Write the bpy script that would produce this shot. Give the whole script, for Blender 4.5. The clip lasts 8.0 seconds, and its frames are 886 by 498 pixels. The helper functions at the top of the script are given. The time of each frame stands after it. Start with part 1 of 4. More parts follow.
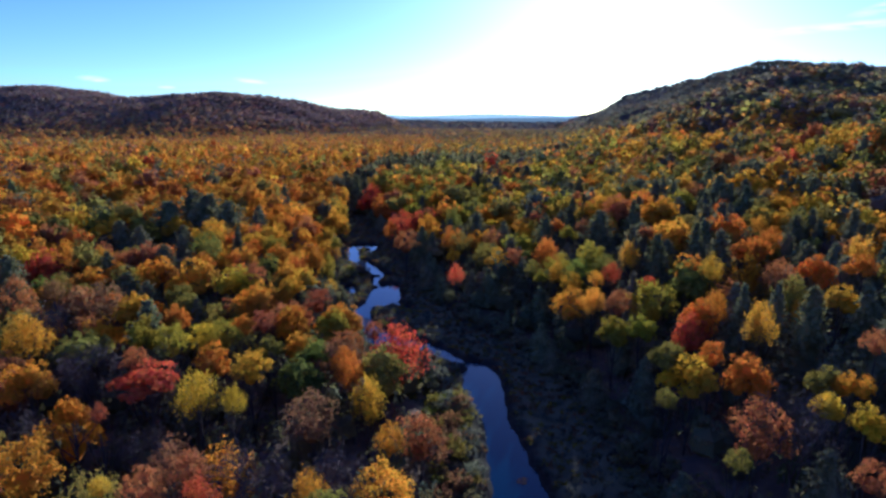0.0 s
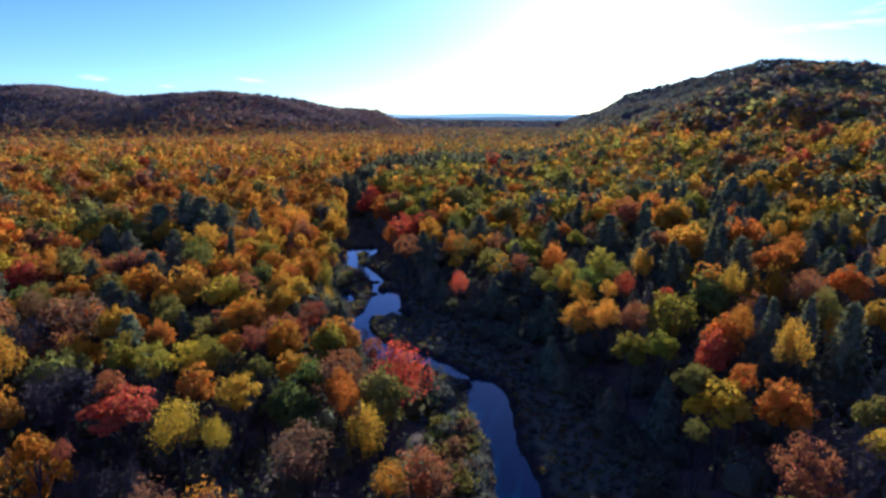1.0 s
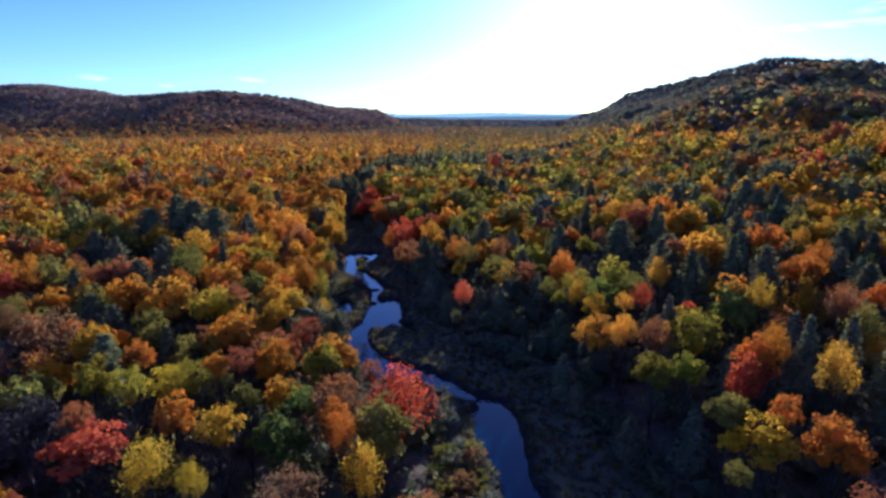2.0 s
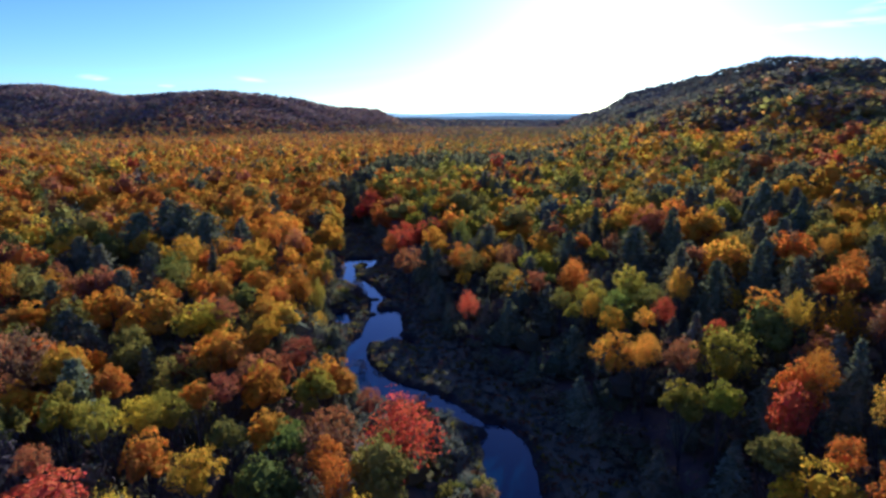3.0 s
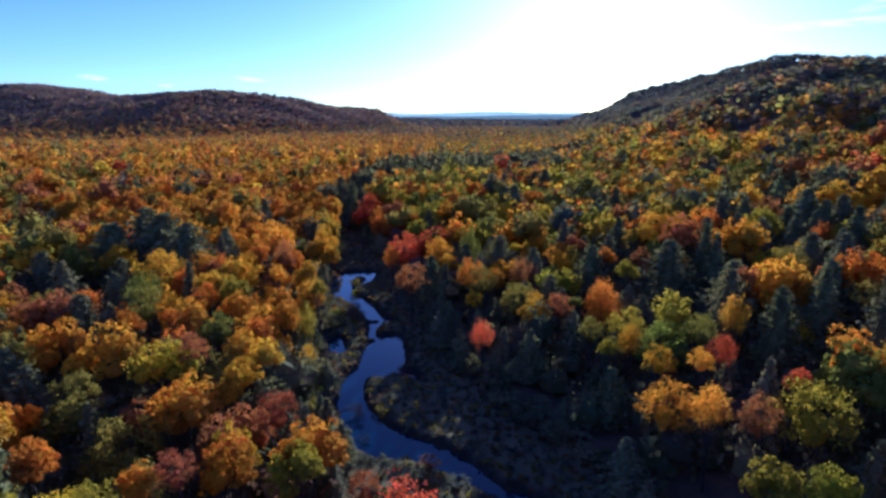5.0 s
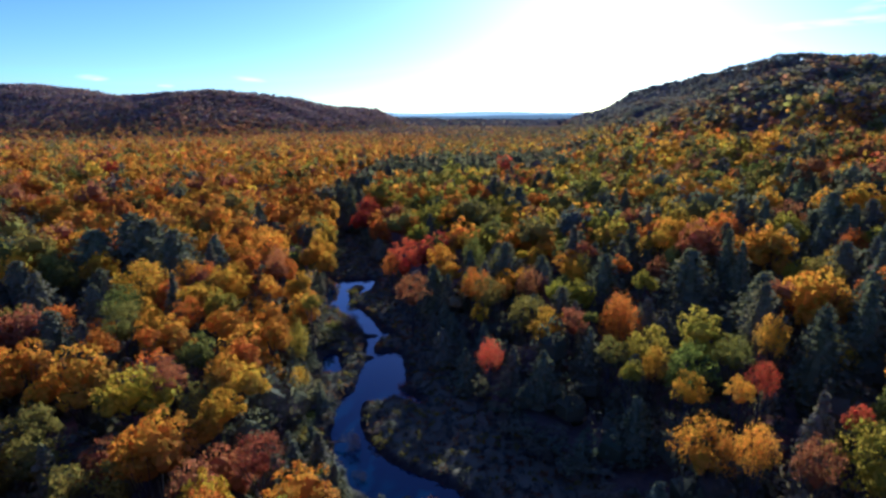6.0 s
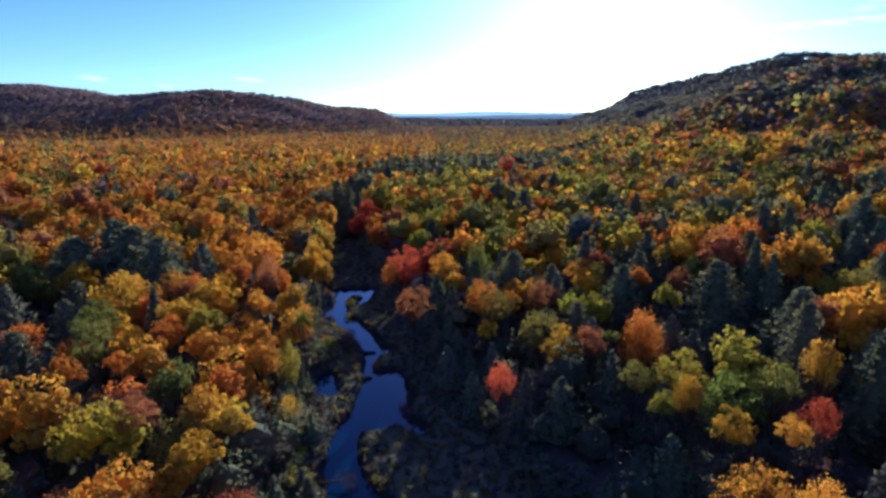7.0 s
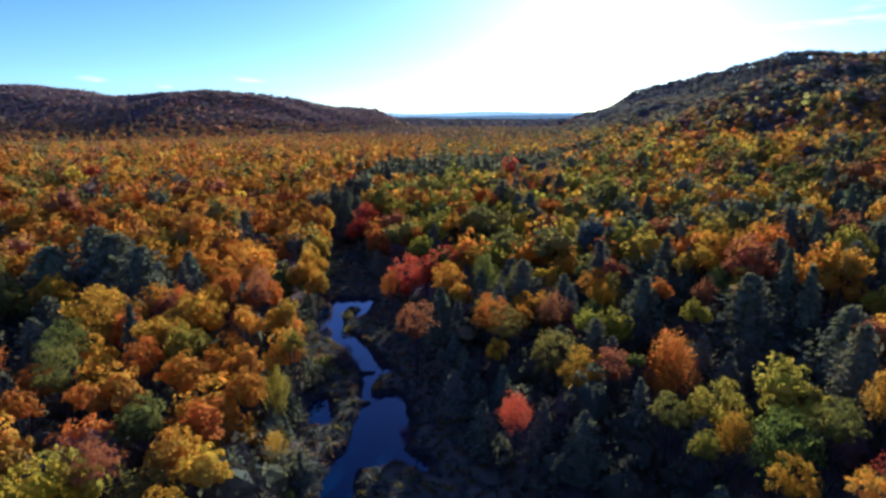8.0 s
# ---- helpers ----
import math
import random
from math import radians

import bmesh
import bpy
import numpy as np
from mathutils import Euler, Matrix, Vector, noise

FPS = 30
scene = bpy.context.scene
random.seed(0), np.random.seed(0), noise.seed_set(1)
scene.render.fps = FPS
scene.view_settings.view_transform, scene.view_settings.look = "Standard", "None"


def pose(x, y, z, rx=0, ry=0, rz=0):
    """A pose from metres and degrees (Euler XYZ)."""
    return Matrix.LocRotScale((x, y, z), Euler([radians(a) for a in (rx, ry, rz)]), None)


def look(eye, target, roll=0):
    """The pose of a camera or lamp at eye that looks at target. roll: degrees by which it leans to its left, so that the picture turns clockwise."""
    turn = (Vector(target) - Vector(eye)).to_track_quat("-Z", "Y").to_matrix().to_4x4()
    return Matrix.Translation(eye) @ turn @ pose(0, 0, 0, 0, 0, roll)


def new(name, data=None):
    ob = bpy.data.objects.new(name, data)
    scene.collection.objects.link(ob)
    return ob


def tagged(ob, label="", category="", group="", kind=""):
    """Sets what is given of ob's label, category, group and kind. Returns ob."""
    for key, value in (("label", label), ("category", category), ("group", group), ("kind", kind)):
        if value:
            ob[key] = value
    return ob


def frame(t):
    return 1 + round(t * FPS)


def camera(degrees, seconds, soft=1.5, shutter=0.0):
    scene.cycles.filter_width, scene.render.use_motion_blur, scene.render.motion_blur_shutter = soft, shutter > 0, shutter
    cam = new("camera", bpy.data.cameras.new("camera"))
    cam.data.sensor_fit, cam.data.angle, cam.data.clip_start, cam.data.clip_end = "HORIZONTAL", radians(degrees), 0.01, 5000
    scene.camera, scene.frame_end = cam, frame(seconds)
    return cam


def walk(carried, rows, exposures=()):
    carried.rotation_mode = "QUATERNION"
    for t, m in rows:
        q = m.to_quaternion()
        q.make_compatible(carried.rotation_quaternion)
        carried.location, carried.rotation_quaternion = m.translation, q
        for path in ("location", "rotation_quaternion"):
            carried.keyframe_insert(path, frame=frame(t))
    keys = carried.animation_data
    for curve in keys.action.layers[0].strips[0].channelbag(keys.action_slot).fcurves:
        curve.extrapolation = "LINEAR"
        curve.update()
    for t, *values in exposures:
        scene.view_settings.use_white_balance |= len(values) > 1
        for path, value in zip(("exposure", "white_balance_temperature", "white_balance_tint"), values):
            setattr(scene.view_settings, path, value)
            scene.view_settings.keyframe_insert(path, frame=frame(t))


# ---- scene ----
cam = camera(74.3, 8.0, soft=2.9)
METRES, EYE, TILT, LEAN, TURN = 75.0, 50.0, -12.6, 0.0, 0.0
ROWS = [
    (0.0, 0.0, 0.0, 0.0, -0.0, 0.0, 0.0),
    (0.5, -0.0039, 0.05, 0.0126, 0.01, -0.06, 0.01),
    (1.0, -0.0082, 0.1004, 0.0258, 0.01, -0.11, 0.03),
    (1.5, -0.0127, 0.153, 0.0388, -0.0, -0.14, 0.06),
    (3.0, -0.0283, 0.3277, 0.0805, 0.03, -0.19, 0.13),
    (3.5, -0.0344, 0.3866, 0.093, 0.01, -0.22, 0.16),
    (4.0, -0.0411, 0.4467, 0.1064, -0.03, -0.24, 0.19),
    (4.5, -0.0476, 0.5083, 0.1204, -0.0, -0.22, 0.17),
    (6.0, -0.0627, 0.7004, 0.1625, -0.0, -0.24, 0.26),
    (6.5, -0.069, 0.7667, 0.1767, -0.03, -0.23, 0.29),
    (7.0, -0.0753, 0.8338, 0.1913, -0.04, -0.23, 0.3),
    (7.5, -0.0814, 0.9008, 0.2053, -0.05, -0.23, 0.32),
    (8.0, -0.0873, 0.9715, 0.2194, -0.04, -0.22, 0.4),
]
walk(cam, [(t, pose(0, 0, EYE, TILT, LEAN, TURN) @ pose(METRES * x, METRES * y, METRES * z, 90 + pitch, roll, yaw)) for t, x, y, z, yaw, pitch, roll in ROWS],
     [(0.0, 1.15, 4180, 13), (8.0, 1.15, 4180, 13)])

# ---------------------------------------------------------------- light
SUN_EL, SUN_AZ = 13.5, 15.5            # degrees above the horizon, and right of +y
sun_dir = Vector((math.sin(radians(SUN_AZ)) * math.cos(radians(SUN_EL)),
                  math.cos(radians(SUN_AZ)) * math.cos(radians(SUN_EL)), math.sin(radians(SUN_EL))))
sun = new("sun", bpy.data.lights.new("sun", "SUN"))
sun.data.energy, sun.data.angle, sun.data.color = 4.8, radians(0.6), (1.0, 0.86, 0.66)
sun.matrix_world = look(sun_dir * 300, (0, 0, 0))

world = bpy.data.worlds.new("sky")
scene.world = world
world.use_nodes = True
wn, wl = world.node_tree.nodes, world.node_tree.links
wn.clear()
sky = wn.new("ShaderNodeTexSky")
sky.sky_type, sky.sun_disc = "NISHITA", False
sky.sun_elevation, sky.sun_rotation = radians(SUN_EL), radians(SUN_AZ)
sky.altitude, sky.air_density, sky.dust_density, sky.ozone_density = 200, 1.0, 0.36, 3.2
sky_light = wn.new("ShaderNodeBackground")
sky_light.inputs["Strength"].default_value = 0.070
sky_out = wn.new("ShaderNodeOutputWorld")
deeper = wn.new("ShaderNodeHueSaturation")
deeper.inputs["Saturation"].default_value = 1.05
deeper.inputs["Hue"].default_value = 0.534
wl.new(sky.outputs["Color"], deeper.inputs["Color"])


def sums(kind, a, b=None):
    """One step of arithmetic in the sky's nodes."""
    m = wn.new("ShaderNodeMath")
    m.operation = kind
    for socket, value in zip(m.inputs, (a, b)):
        if isinstance(value, (int, float)):
            socket.default_value = value
        elif value is not None:
            wl.new(value, socket)
    return m.outputs[0]


# thin wisps of high cloud: (bearing, height, half length, half depth) in degrees, and how they slope
way = wn.new("ShaderNodeTexCoord")
split = wn.new("ShaderNodeSeparateXYZ")
wl.new(way.outputs["Generated"], split.inputs[0])
bearing = sums("MULTIPLY", sums("ARCTAN2", split.outputs[0], split.outputs[1]), 57.2958)
height = sums("MULTIPLY", sums("ARCSINE", split.outputs[2]), 57.2958)
fray = wn.new("ShaderNodeTexNoise")
fray.inputs["Scale"].default_value, fray.inputs["Detail"].default_value = 30.0, 6.0
stretch_way = wn.new("ShaderNodeMapping")
stretch_way.inputs["Scale"].default_value = (1.0, 1.0, 7.0)
wl.new(way.outputs["Generated"], stretch_way.inputs[0])
wl.new(stretch_way.outputs[0], fray.inputs["Vector"])
cover = 0.0
for b0, h0, half_long, half_deep, slope in ((-29.9, 3.14, 1.35, 0.26, -0.06), (-17.6, 3.28, 1.7, 0.24, -0.1), (-24.5, 2.6, 0.8, 0.15, 0.0),
                                            (31.0, 6.9, 9.0, 0.42, 0.02), (37.0, 8.3, 4.2, 0.55, 0.16), (52.0, 9.5, 9.0, 0.9, 0.05), (-52.0, 8.0, 6.0, 0.5, 0.04)):
    u = sums("DIVIDE", sums("SUBTRACT", bearing, b0), half_long)
    v = sums("DIVIDE", sums("SUBTRACT", sums("SUBTRACT", height, h0), sums("MULTIPLY", sums("SUBTRACT", bearing, b0), slope)), half_deep)
    cover = sums("ADD", cover, sums("MAXIMUM", sums("SUBTRACT", 1.0, sums("ADD", sums("MULTIPLY", u, u), sums("MULTIPLY", v, v))), 0.0))
cover = sums("MINIMUM", sums("MULTIPLY", cover, sums("MAXIMUM", sums("MULTIPLY", sums("SUBTRACT", fray.outputs["Fac"], 0.3), 3.2), 0.0)), 0.85)
clouds = wn.new("ShaderNodeMix")
clouds.data_type = "RGBA"
wl.new(cover, clouds.inputs[0])
wl.new(deeper.outputs[0], clouds.inputs[6])
clouds.inputs[7].default_value = (10.5, 11.0, 12.5, 1)
wl.new(clouds.outputs[2], sky_light.inputs["Color"])
wl.new(sky_light.outputs["Background"], sky_out.inputs["Surface"])


# ---------------------------------------------------------------- materials
def shader(name):
    mat = bpy.data.materials.new(name)
    mat.use_nodes = True
    mat.node_tree.nodes.clear()
    return mat, mat.node_tree.nodes, mat.node_tree.links


def mixed(n, l, fac, a, b, mode="MIX"):
    """Colour mix of two sockets or colours."""
    m = n.new("ShaderNodeMix")
    m.data_type, m.blend_type = "RGBA", mode
    for socket, value in ((m.inputs[0], fac), (m.inputs[6], a), (m.inputs[7], b)):
        if isinstance(value, (int, float, tuple)):
            socket.default_value = value
        else:
            l.new(value, socket)
    return m.outputs[2]


def ramp(n, l, fac, *stops):
    r = n.new("ShaderNodeValToRGB")
    while len(r.color_ramp.elements) < len(stops):
        r.color_ramp.elements.new(0.5)
    for e, (p, c) in zip(r.color_ramp.elements, stops):
        e.position, e.color = p, (*c, 1) if len(c) == 3 else c
    l.new(fac, r.inputs[0])
    return r.outputs[0]


def grain(n, l, scale, detail=3.0, coords="Object"):
    tc, nz = n.new("ShaderNodeTexCoord"), n.new("ShaderNodeTexNoise")
    nz.inputs["Scale"].default_value, nz.inputs["Detail"].default_value = scale, detail
    l.new(tc.outputs[coords], nz.inputs["Vector"])
    return nz.outputs["Fac"]


def foliage(name, source, through_share=0.38, spread=0.3, patch=0.25):
    """Leaves: each leaf varies a little, and lets a share of the light through."""
    mat, n, l = shader(name)
    if source == "object":
        tint = n.new("ShaderNodeObjectInfo").outputs["Color"]
    else:
        at = n.new("ShaderNodeAttribute")
        at.attribute_name = "tint"
        tint = at.outputs["Color"]
    rnd = n.new("ShaderNodeNewGeometry").outputs["Random Per Island"]
    v = n.new("ShaderNodeMapRange")
    v.inputs["To Min"].default_value, v.inputs["To Max"].default_value = 1 - spread, 1 + spread
    l.new(rnd, v.inputs["Value"])
    h = n.new("ShaderNodeMapRange")
    h.inputs["To Min"].default_value, h.inputs["To Max"].default_value = 0.515, 0.485
    l.new(rnd, h.inputs["Value"])
    hs = n.new("ShaderNodeHueSaturation")
    l.new(h.outputs[0], hs.inputs["Hue"])
    l.new(v.outputs[0], hs.inputs["Value"])
    patches = ramp(n, l, grain(n, l, patch, 2.0), (0.42, (0, 0, 0)), (0.66, (1, 1, 1)))
    duller = n.new("ShaderNodeHueSaturation")
    duller.inputs["Hue"].default_value, duller.inputs["Saturation"].default_value = 0.502, 0.95
    duller.inputs["Value"].default_value = 0.62
    l.new(tint, duller.inputs["Color"])
    l.new(mixed(n, l, patches, tint, duller.outputs[0]), hs.inputs["Color"])
    p = n.new("ShaderNodeBsdfDiffuse")
    l.new(hs.outputs[0], p.inputs["Color"])
    t = n.new("ShaderNodeBsdfTranslucent")
    warm = mixed(n, l, 1.0, hs.outputs[0], (1.0, 0.92, 0.6, 1), "MULTIPLY")
    l.new(warm, t.inputs["Color"])
    m, out = n.new("ShaderNodeMixShader"), n.new("ShaderNodeOutputMaterial")
    m.inputs[0].default_value = through_share
    l.new(p.outputs[0], m.inputs[1])
    l.new(t.outputs[0], m.inputs[2])
    l.new(m.outputs[0], out.inputs["Surface"])
    return mat


def solid(name, colour_of, rough=0.9, spec=0.2, bump=None):
    mat, n, l = shader(name)
    p, out = n.new("ShaderNodeBsdfPrincipled"), n.new("ShaderNodeOutputMaterial")
    p.inputs["Roughness"].default_value, p.inputs["Specular IOR Level"].default_value = rough, spec
    l.new(colour_of(n, l), p.inputs["Base Color"])
    if bump:
        b = n.new("ShaderNodeBump")
        b.inputs["Strength"].default_value, b.inputs["Distance"].default_value = bump[1], bump[2]
        l.new(grain(n, l, bump[0], 4.0), b.inputs["Height"])
        l.new(b.outputs[0], p.inputs["Normal"])
    l.new(p.outputs[0], out.inputs["Surface"])
    return mat


def ground_colour(n, l):
    litter = ramp(n, l, grain(n, l, 0.35, 5), (0.3, (0.085, 0.065, 0.05)), (0.55, (0.14, 0.095, 0.06)), (0.75, (0.20, 0.13, 0.075)))
    marsh = ramp(n, l, grain(n, l, 0.22, 6), (0.3, (0.108, 0.090, 0.048)), (0.55, (0.142, 0.118, 0.060)), (0.78, (0.17, 0.14, 0.070)))
    at = n.new("ShaderNodeAttribute")
    at.attribute_name = "marsh"
    mud = n.new("ShaderNodeAttribute")
    mud.attribute_name = "mud"
    wet_mud = ramp(n, l, grain(n, l, 0.8, 5), (0.35, (0.028, 0.025, 0.020)), (0.7, (0.052, 0.044, 0.034)))
    return mixed(n, l, mud.outputs["Fac"], mixed(n, l, at.outputs["Fac"], litter, marsh), wet_mud)


LEAF = foliage("autumn_leaves", "object", 0.44)
NEEDLE = foliage("conifer_needles", "object", 0.3, 0.3, 0.4)
MASS = foliage("forest_leaves", "tint", 0.42, 0.12, 0.12)
BARK = solid("bark", lambda n, l: ramp(n, l, grain(n, l, 6.0, 5), (0.3, (0.03, 0.025, 0.02)), (0.7, (0.09, 0.075, 0.065))), 0.95, 0.0, (14.0, 0.6, 0.05))
PALE_BARK = solid("pale_bark", lambda n, l: ramp(n, l, grain(n, l, 3.0, 5), (0.3, (0.085, 0.062, 0.05)), (0.7, (0.15, 0.11, 0.085))), 0.9, 0.0, (10.0, 0.5, 0.04))
SOIL = solid("forest_soil", ground_colour, 0.95, 0.0, (1.6, 0.8, 0.3))


def water_material():
    mat, n, l = shader("river_water")
    p, out = n.new("ShaderNodeBsdfPrincipled"), n.new("ShaderNodeOutputMaterial")
    p.inputs["Base Color"].default_value = (0.002, 0.013, 0.030, 1)
    p.inputs["Roughness"].default_value, p.inputs["IOR"].default_value = 0.04, 1.33
    b = n.new("ShaderNodeBump")
    b.inputs["Strength"].default_value, b.inputs["Distance"].default_value = 0.12, 0.02
    l.new(grain(n, l, 0.9, 3), b.inputs["Height"])
    l.new(b.outputs[0], p.inputs["Normal"])
    l.new(p.outputs[0], out.inputs["Surface"])
    return mat


WATER = water_material()


# ---------------------------------------------------------------- the lie of the land
RIVER = np.array([(9, -300, 5), (8, -60, 5), (8, 0, 5), (10, 40, 5), (10.5, 70, 4), (9.7, 82, 2.8), (8.8, 91, 2.4), (7.8, 100, 3.7),
                  (7.5, 108.5, 3.6), (7, 112, 2.2), (4, 114.6, 1.0), (1, 117.6, 1.5), (-2, 120.9, 2.2), (-7, 124.6, 2.9), (-13, 127.2, 3.9), (-17.2, 131, 3.9),
                  (-20.2, 139, 2.5), (-21.4, 146, 2.1), (-20.9, 151.5, 2.2), (-17.2, 155.5, 4.6), (-16.9, 162, 4.9), (-17.1, 167.5, 4.3), (-16.6, 171.5, 2.6), (-20.6, 172.5, 0.7)])
SPUR = np.array([(-13.5, 154.5, 1.6), (-9.4, 150.6, 0.8)])
UPPER = np.array([(-20.6, 172, 0.9), (-21, 177, 0.9), (-21.4, 181, 1.2), (-17.8, 184.6, 0.9), (-21.6, 186, 2.2), (-23.2, 190, 2.1), (-25.8, 197, 2.2), (-30.3, 202.8, 3.0), (-33.8, 208.5, 3.4),
                  (-35.2, 215, 3.2), (-35.6, 222, 3.0), (-33.0, 228.8, 3.2), (-28.4, 229, 2.6), (-27.2, 223.5, 1.1), (-28.4, 217, 1.0)])
POOLS = np.array([(-28.9, 171.3, 1.7), (-28.0, 164.6, 2.0)])
CREEK = np.array([(-37, 226, 1.6), (-42, 236, 1.0), (-48, 262, 1.0), (-56, 320, 1.2), (-64, 400, 1.4), (-69, 450, 1.6),
                  (-58, 560, 2), (50, 640, 2.5), (170, 760, 3), (330, 1000, 3)])
LEFT_EDGE = ((-400, 0, 45, 80, 92, 102, 120, 138, 155, 200, 235, 320, 342, 450, 560), (-8, -8, -4, -1, -3, -11, -22, -27, -28, -39, -43, -55, -58, -60, -60))
RIGHT_EDGE = ((-400, 0, 45, 75, 97, 112, 130, 147, 165, 200, 235, 320, 342, 450, 560), (24, 26, 29, 29, 27, 23, 14, 3, -1, -7, -18, -43, -57, -60, -60))
MEADOW_NEAR = ((-45, -2, 33, 76, 123, 168), (425, 428, 442, 515, 606, 770))
MEADOW_FAR = ((-47, 25, 84, 169), (548, 570, 630, 772))


def along(track, x, y):
    """How far inside (+) or outside (-) the banks of a track of (x, y, half width) each place lies."""
    best = np.full(np.shape(x), -1e9)
    for (ax, ay, aw), (bx, by, bw) in zip(track[:-1], track[1:]):
        dx, dy = bx - ax, by - ay
        t = np.clip(((x - ax) * dx + (y - ay) * dy) / (dx * dx + dy * dy), 0, 1)
        best = np.maximum(best, aw + (bw - aw) * t - np.hypot(x - ax - t * dx, y - ay - t * dy))
    return best


def smooth(a, b, v):
    t = np.clip((v - a) / (b - a), 0, 1)
    return t * t * (3 - 2 * t)


def waves(x, y, size, seed):
    """Smooth uneven relief between about -1 and 1, made of crossed waves."""
    r = np.random.RandomState(seed)
    total = np.zeros(np.shape(x))
    for k in range(7):
        a, f, p = r.uniform(0, 6.283), r.uniform(0.6, 1.9) * 6.283 / size, r.uniform(0, 6.283)
        total = total + np.sin((x * math.cos(a) + y * math.sin(a)) * f + p + 1.3 * np.sin((x * math.sin(a) - y * math.cos(a)) * f * 0.6 + p)) / 3.2
    return total


def wet(x, y):
    edge = 0.5 * waves(x, y, 7, 3)
    return np.maximum.reduce([along(RIVER, x, y), along(UPPER, x, y), along(SPUR, x, y), along(POOLS, x, y), along(CREEK, x, y) - 0.6]) + edge * 0.6


def in_valley(x, y):
    """1 in the open river valley, 0 in the forest."""
    near = smooth(-3, 3, x - np.interp(y, *LEFT_EDGE)) * smooth(-3, 3, np.interp(y, *RIGHT_EDGE) - x) * (y < 545)
    far = smooth(-9, -5, along(CREEK[5:], x, y)) * (y >= 440)
    meadow = smooth(0, 8, y - np.interp(x, *MEADOW_NEAR)) * smooth(0, 8, np.interp(x, *MEADOW_FAR) - y) * (x > -46) * (x < 168)
    return np.maximum.reduce([near, far, meadow])


CREST_R = ((-300, 300, 500, 700, 870, 1060, 1320, 1734, 1886, 2000, 2450, 3000), (94, 84, 84, 96, 122, 139, 125, 116, 87, 66, 45, 10))
CREST_L = ((-3000, -1365, -1226, -1091, -938, -788, -664, -615, -555, -494, -375, -264, -195, -120), (123, 130, 133, 118, 102, 99, 107, 114, 107, 93, 75, 66, 46, 5))
CREST_LY = ((-3000, -1365, -1226, -788, -615, -494, -375, -264, -195, -100), (1800, 1840, 1840, 1760, 1740, 1845, 2050, 2260, 2460, 2500))


def ground_z(x, y):
    x, y = np.asarray(x, float), np.asarray(y, float)
    z = 1.6 + 0.7 * waves(x, y, 60, 5) + 1.4 * smooth(40, 120, -x) + 3.0 * smooth(90, 250, -x) + 0.35 * waves(x, y, 13, 8)
    # the long slope and its crest
    foot = 26 + 0.2 * np.maximum(0, y - 230)
    crest = np.interp(y, *CREST_R)
    u = np.maximum(0, (x - foot) / (530 - foot))
    rise = np.where(u < 1, u + 0.10 * np.sin(np.minimum(u, 1) * 6.283) * smooth(0.2, 0.5, u), 1 - 0.12 * (u - 1))
    z = z + crest * np.maximum(0, rise) + smooth(0.15, 0.4, u) * 4.5 * waves(x, y, 170, 11)
    # its nearer summit, and the bluff below that
    z = z + 45 * np.exp(-((x - 358) / 82) ** 2 - ((y - 610) / 135) ** 2)
    z = z + 8 * np.tanh((x - 243) / 9) * smooth(330, 390, y) * (1 - smooth(500, 600, y)) * smooth(150, 215, x) * (1 - smooth(270, 340, x))
    # the long ridge across the valley
    yc, zc = np.interp(x, *CREST_LY), np.interp(x, *CREST_L)
    d = (y - yc) / np.where(y < yc, 640.0, 900.0)
    side = smooth(-90, -260, x)
    z = z + np.where(x < -90, zc * smooth(0, 1, 1 - np.abs(d) * 0.92), 0) * np.maximum(side, 0.3) + 5 * waves(x, y, 260, 21) * smooth(1300, 1700, y) * smooth(-90, -400, x)
    # the last blue hills
    z = z + smooth(3900, 4500, y) * (14 + 6 * waves(x, y * 0.2, 900, 31))
    # the valley floor, its banks and the river bed
    v = in_valley(x, y)
    z = z * (1 - v) + v * (0.75 + 0.3 * waves(x, y, 9, 14))
    w = wet(x, y)
    return np.where(w > -2.5, z + (np.minimum(z, -0.9) - z) * smooth(-1.0, 1.3, w), z)


def mesh_from(name, verts, faces, mat, smooth_faces=False):
    """A mesh from an array of corners and an array of faces of equal size."""
    me = bpy.data.meshes.new(name)
    k = faces.shape[1]
    me.vertices.add(len(verts))
    me.vertices.foreach_set("co", np.ascontiguousarray(verts, np.float32).ravel())
    me.loops.add(faces.size)
    me.loops.foreach_set("vertex_index", np.ascontiguousarray(faces, np.int32).ravel())
    me.polygons.add(len(faces))
    me.polygons.foreach_set("loop_start", np.arange(0, faces.size, k, dtype=np.int32))
    me.update(calc_edges=True)
    if smooth_faces:
        me.polygons.foreach_set("use_smooth", np.ones(len(faces), bool))
    me.materials.append(mat)
    return me


def stretch(lo, hi, step, end, grow):
    """Even steps from lo to hi, then growing ones out to end on the upper side."""
    v = list(np.arange(lo, hi + 0.01, step))
    s = step
    while v[-1] < end:
        s *= grow
        v.append(v[-1] + s)
    return v


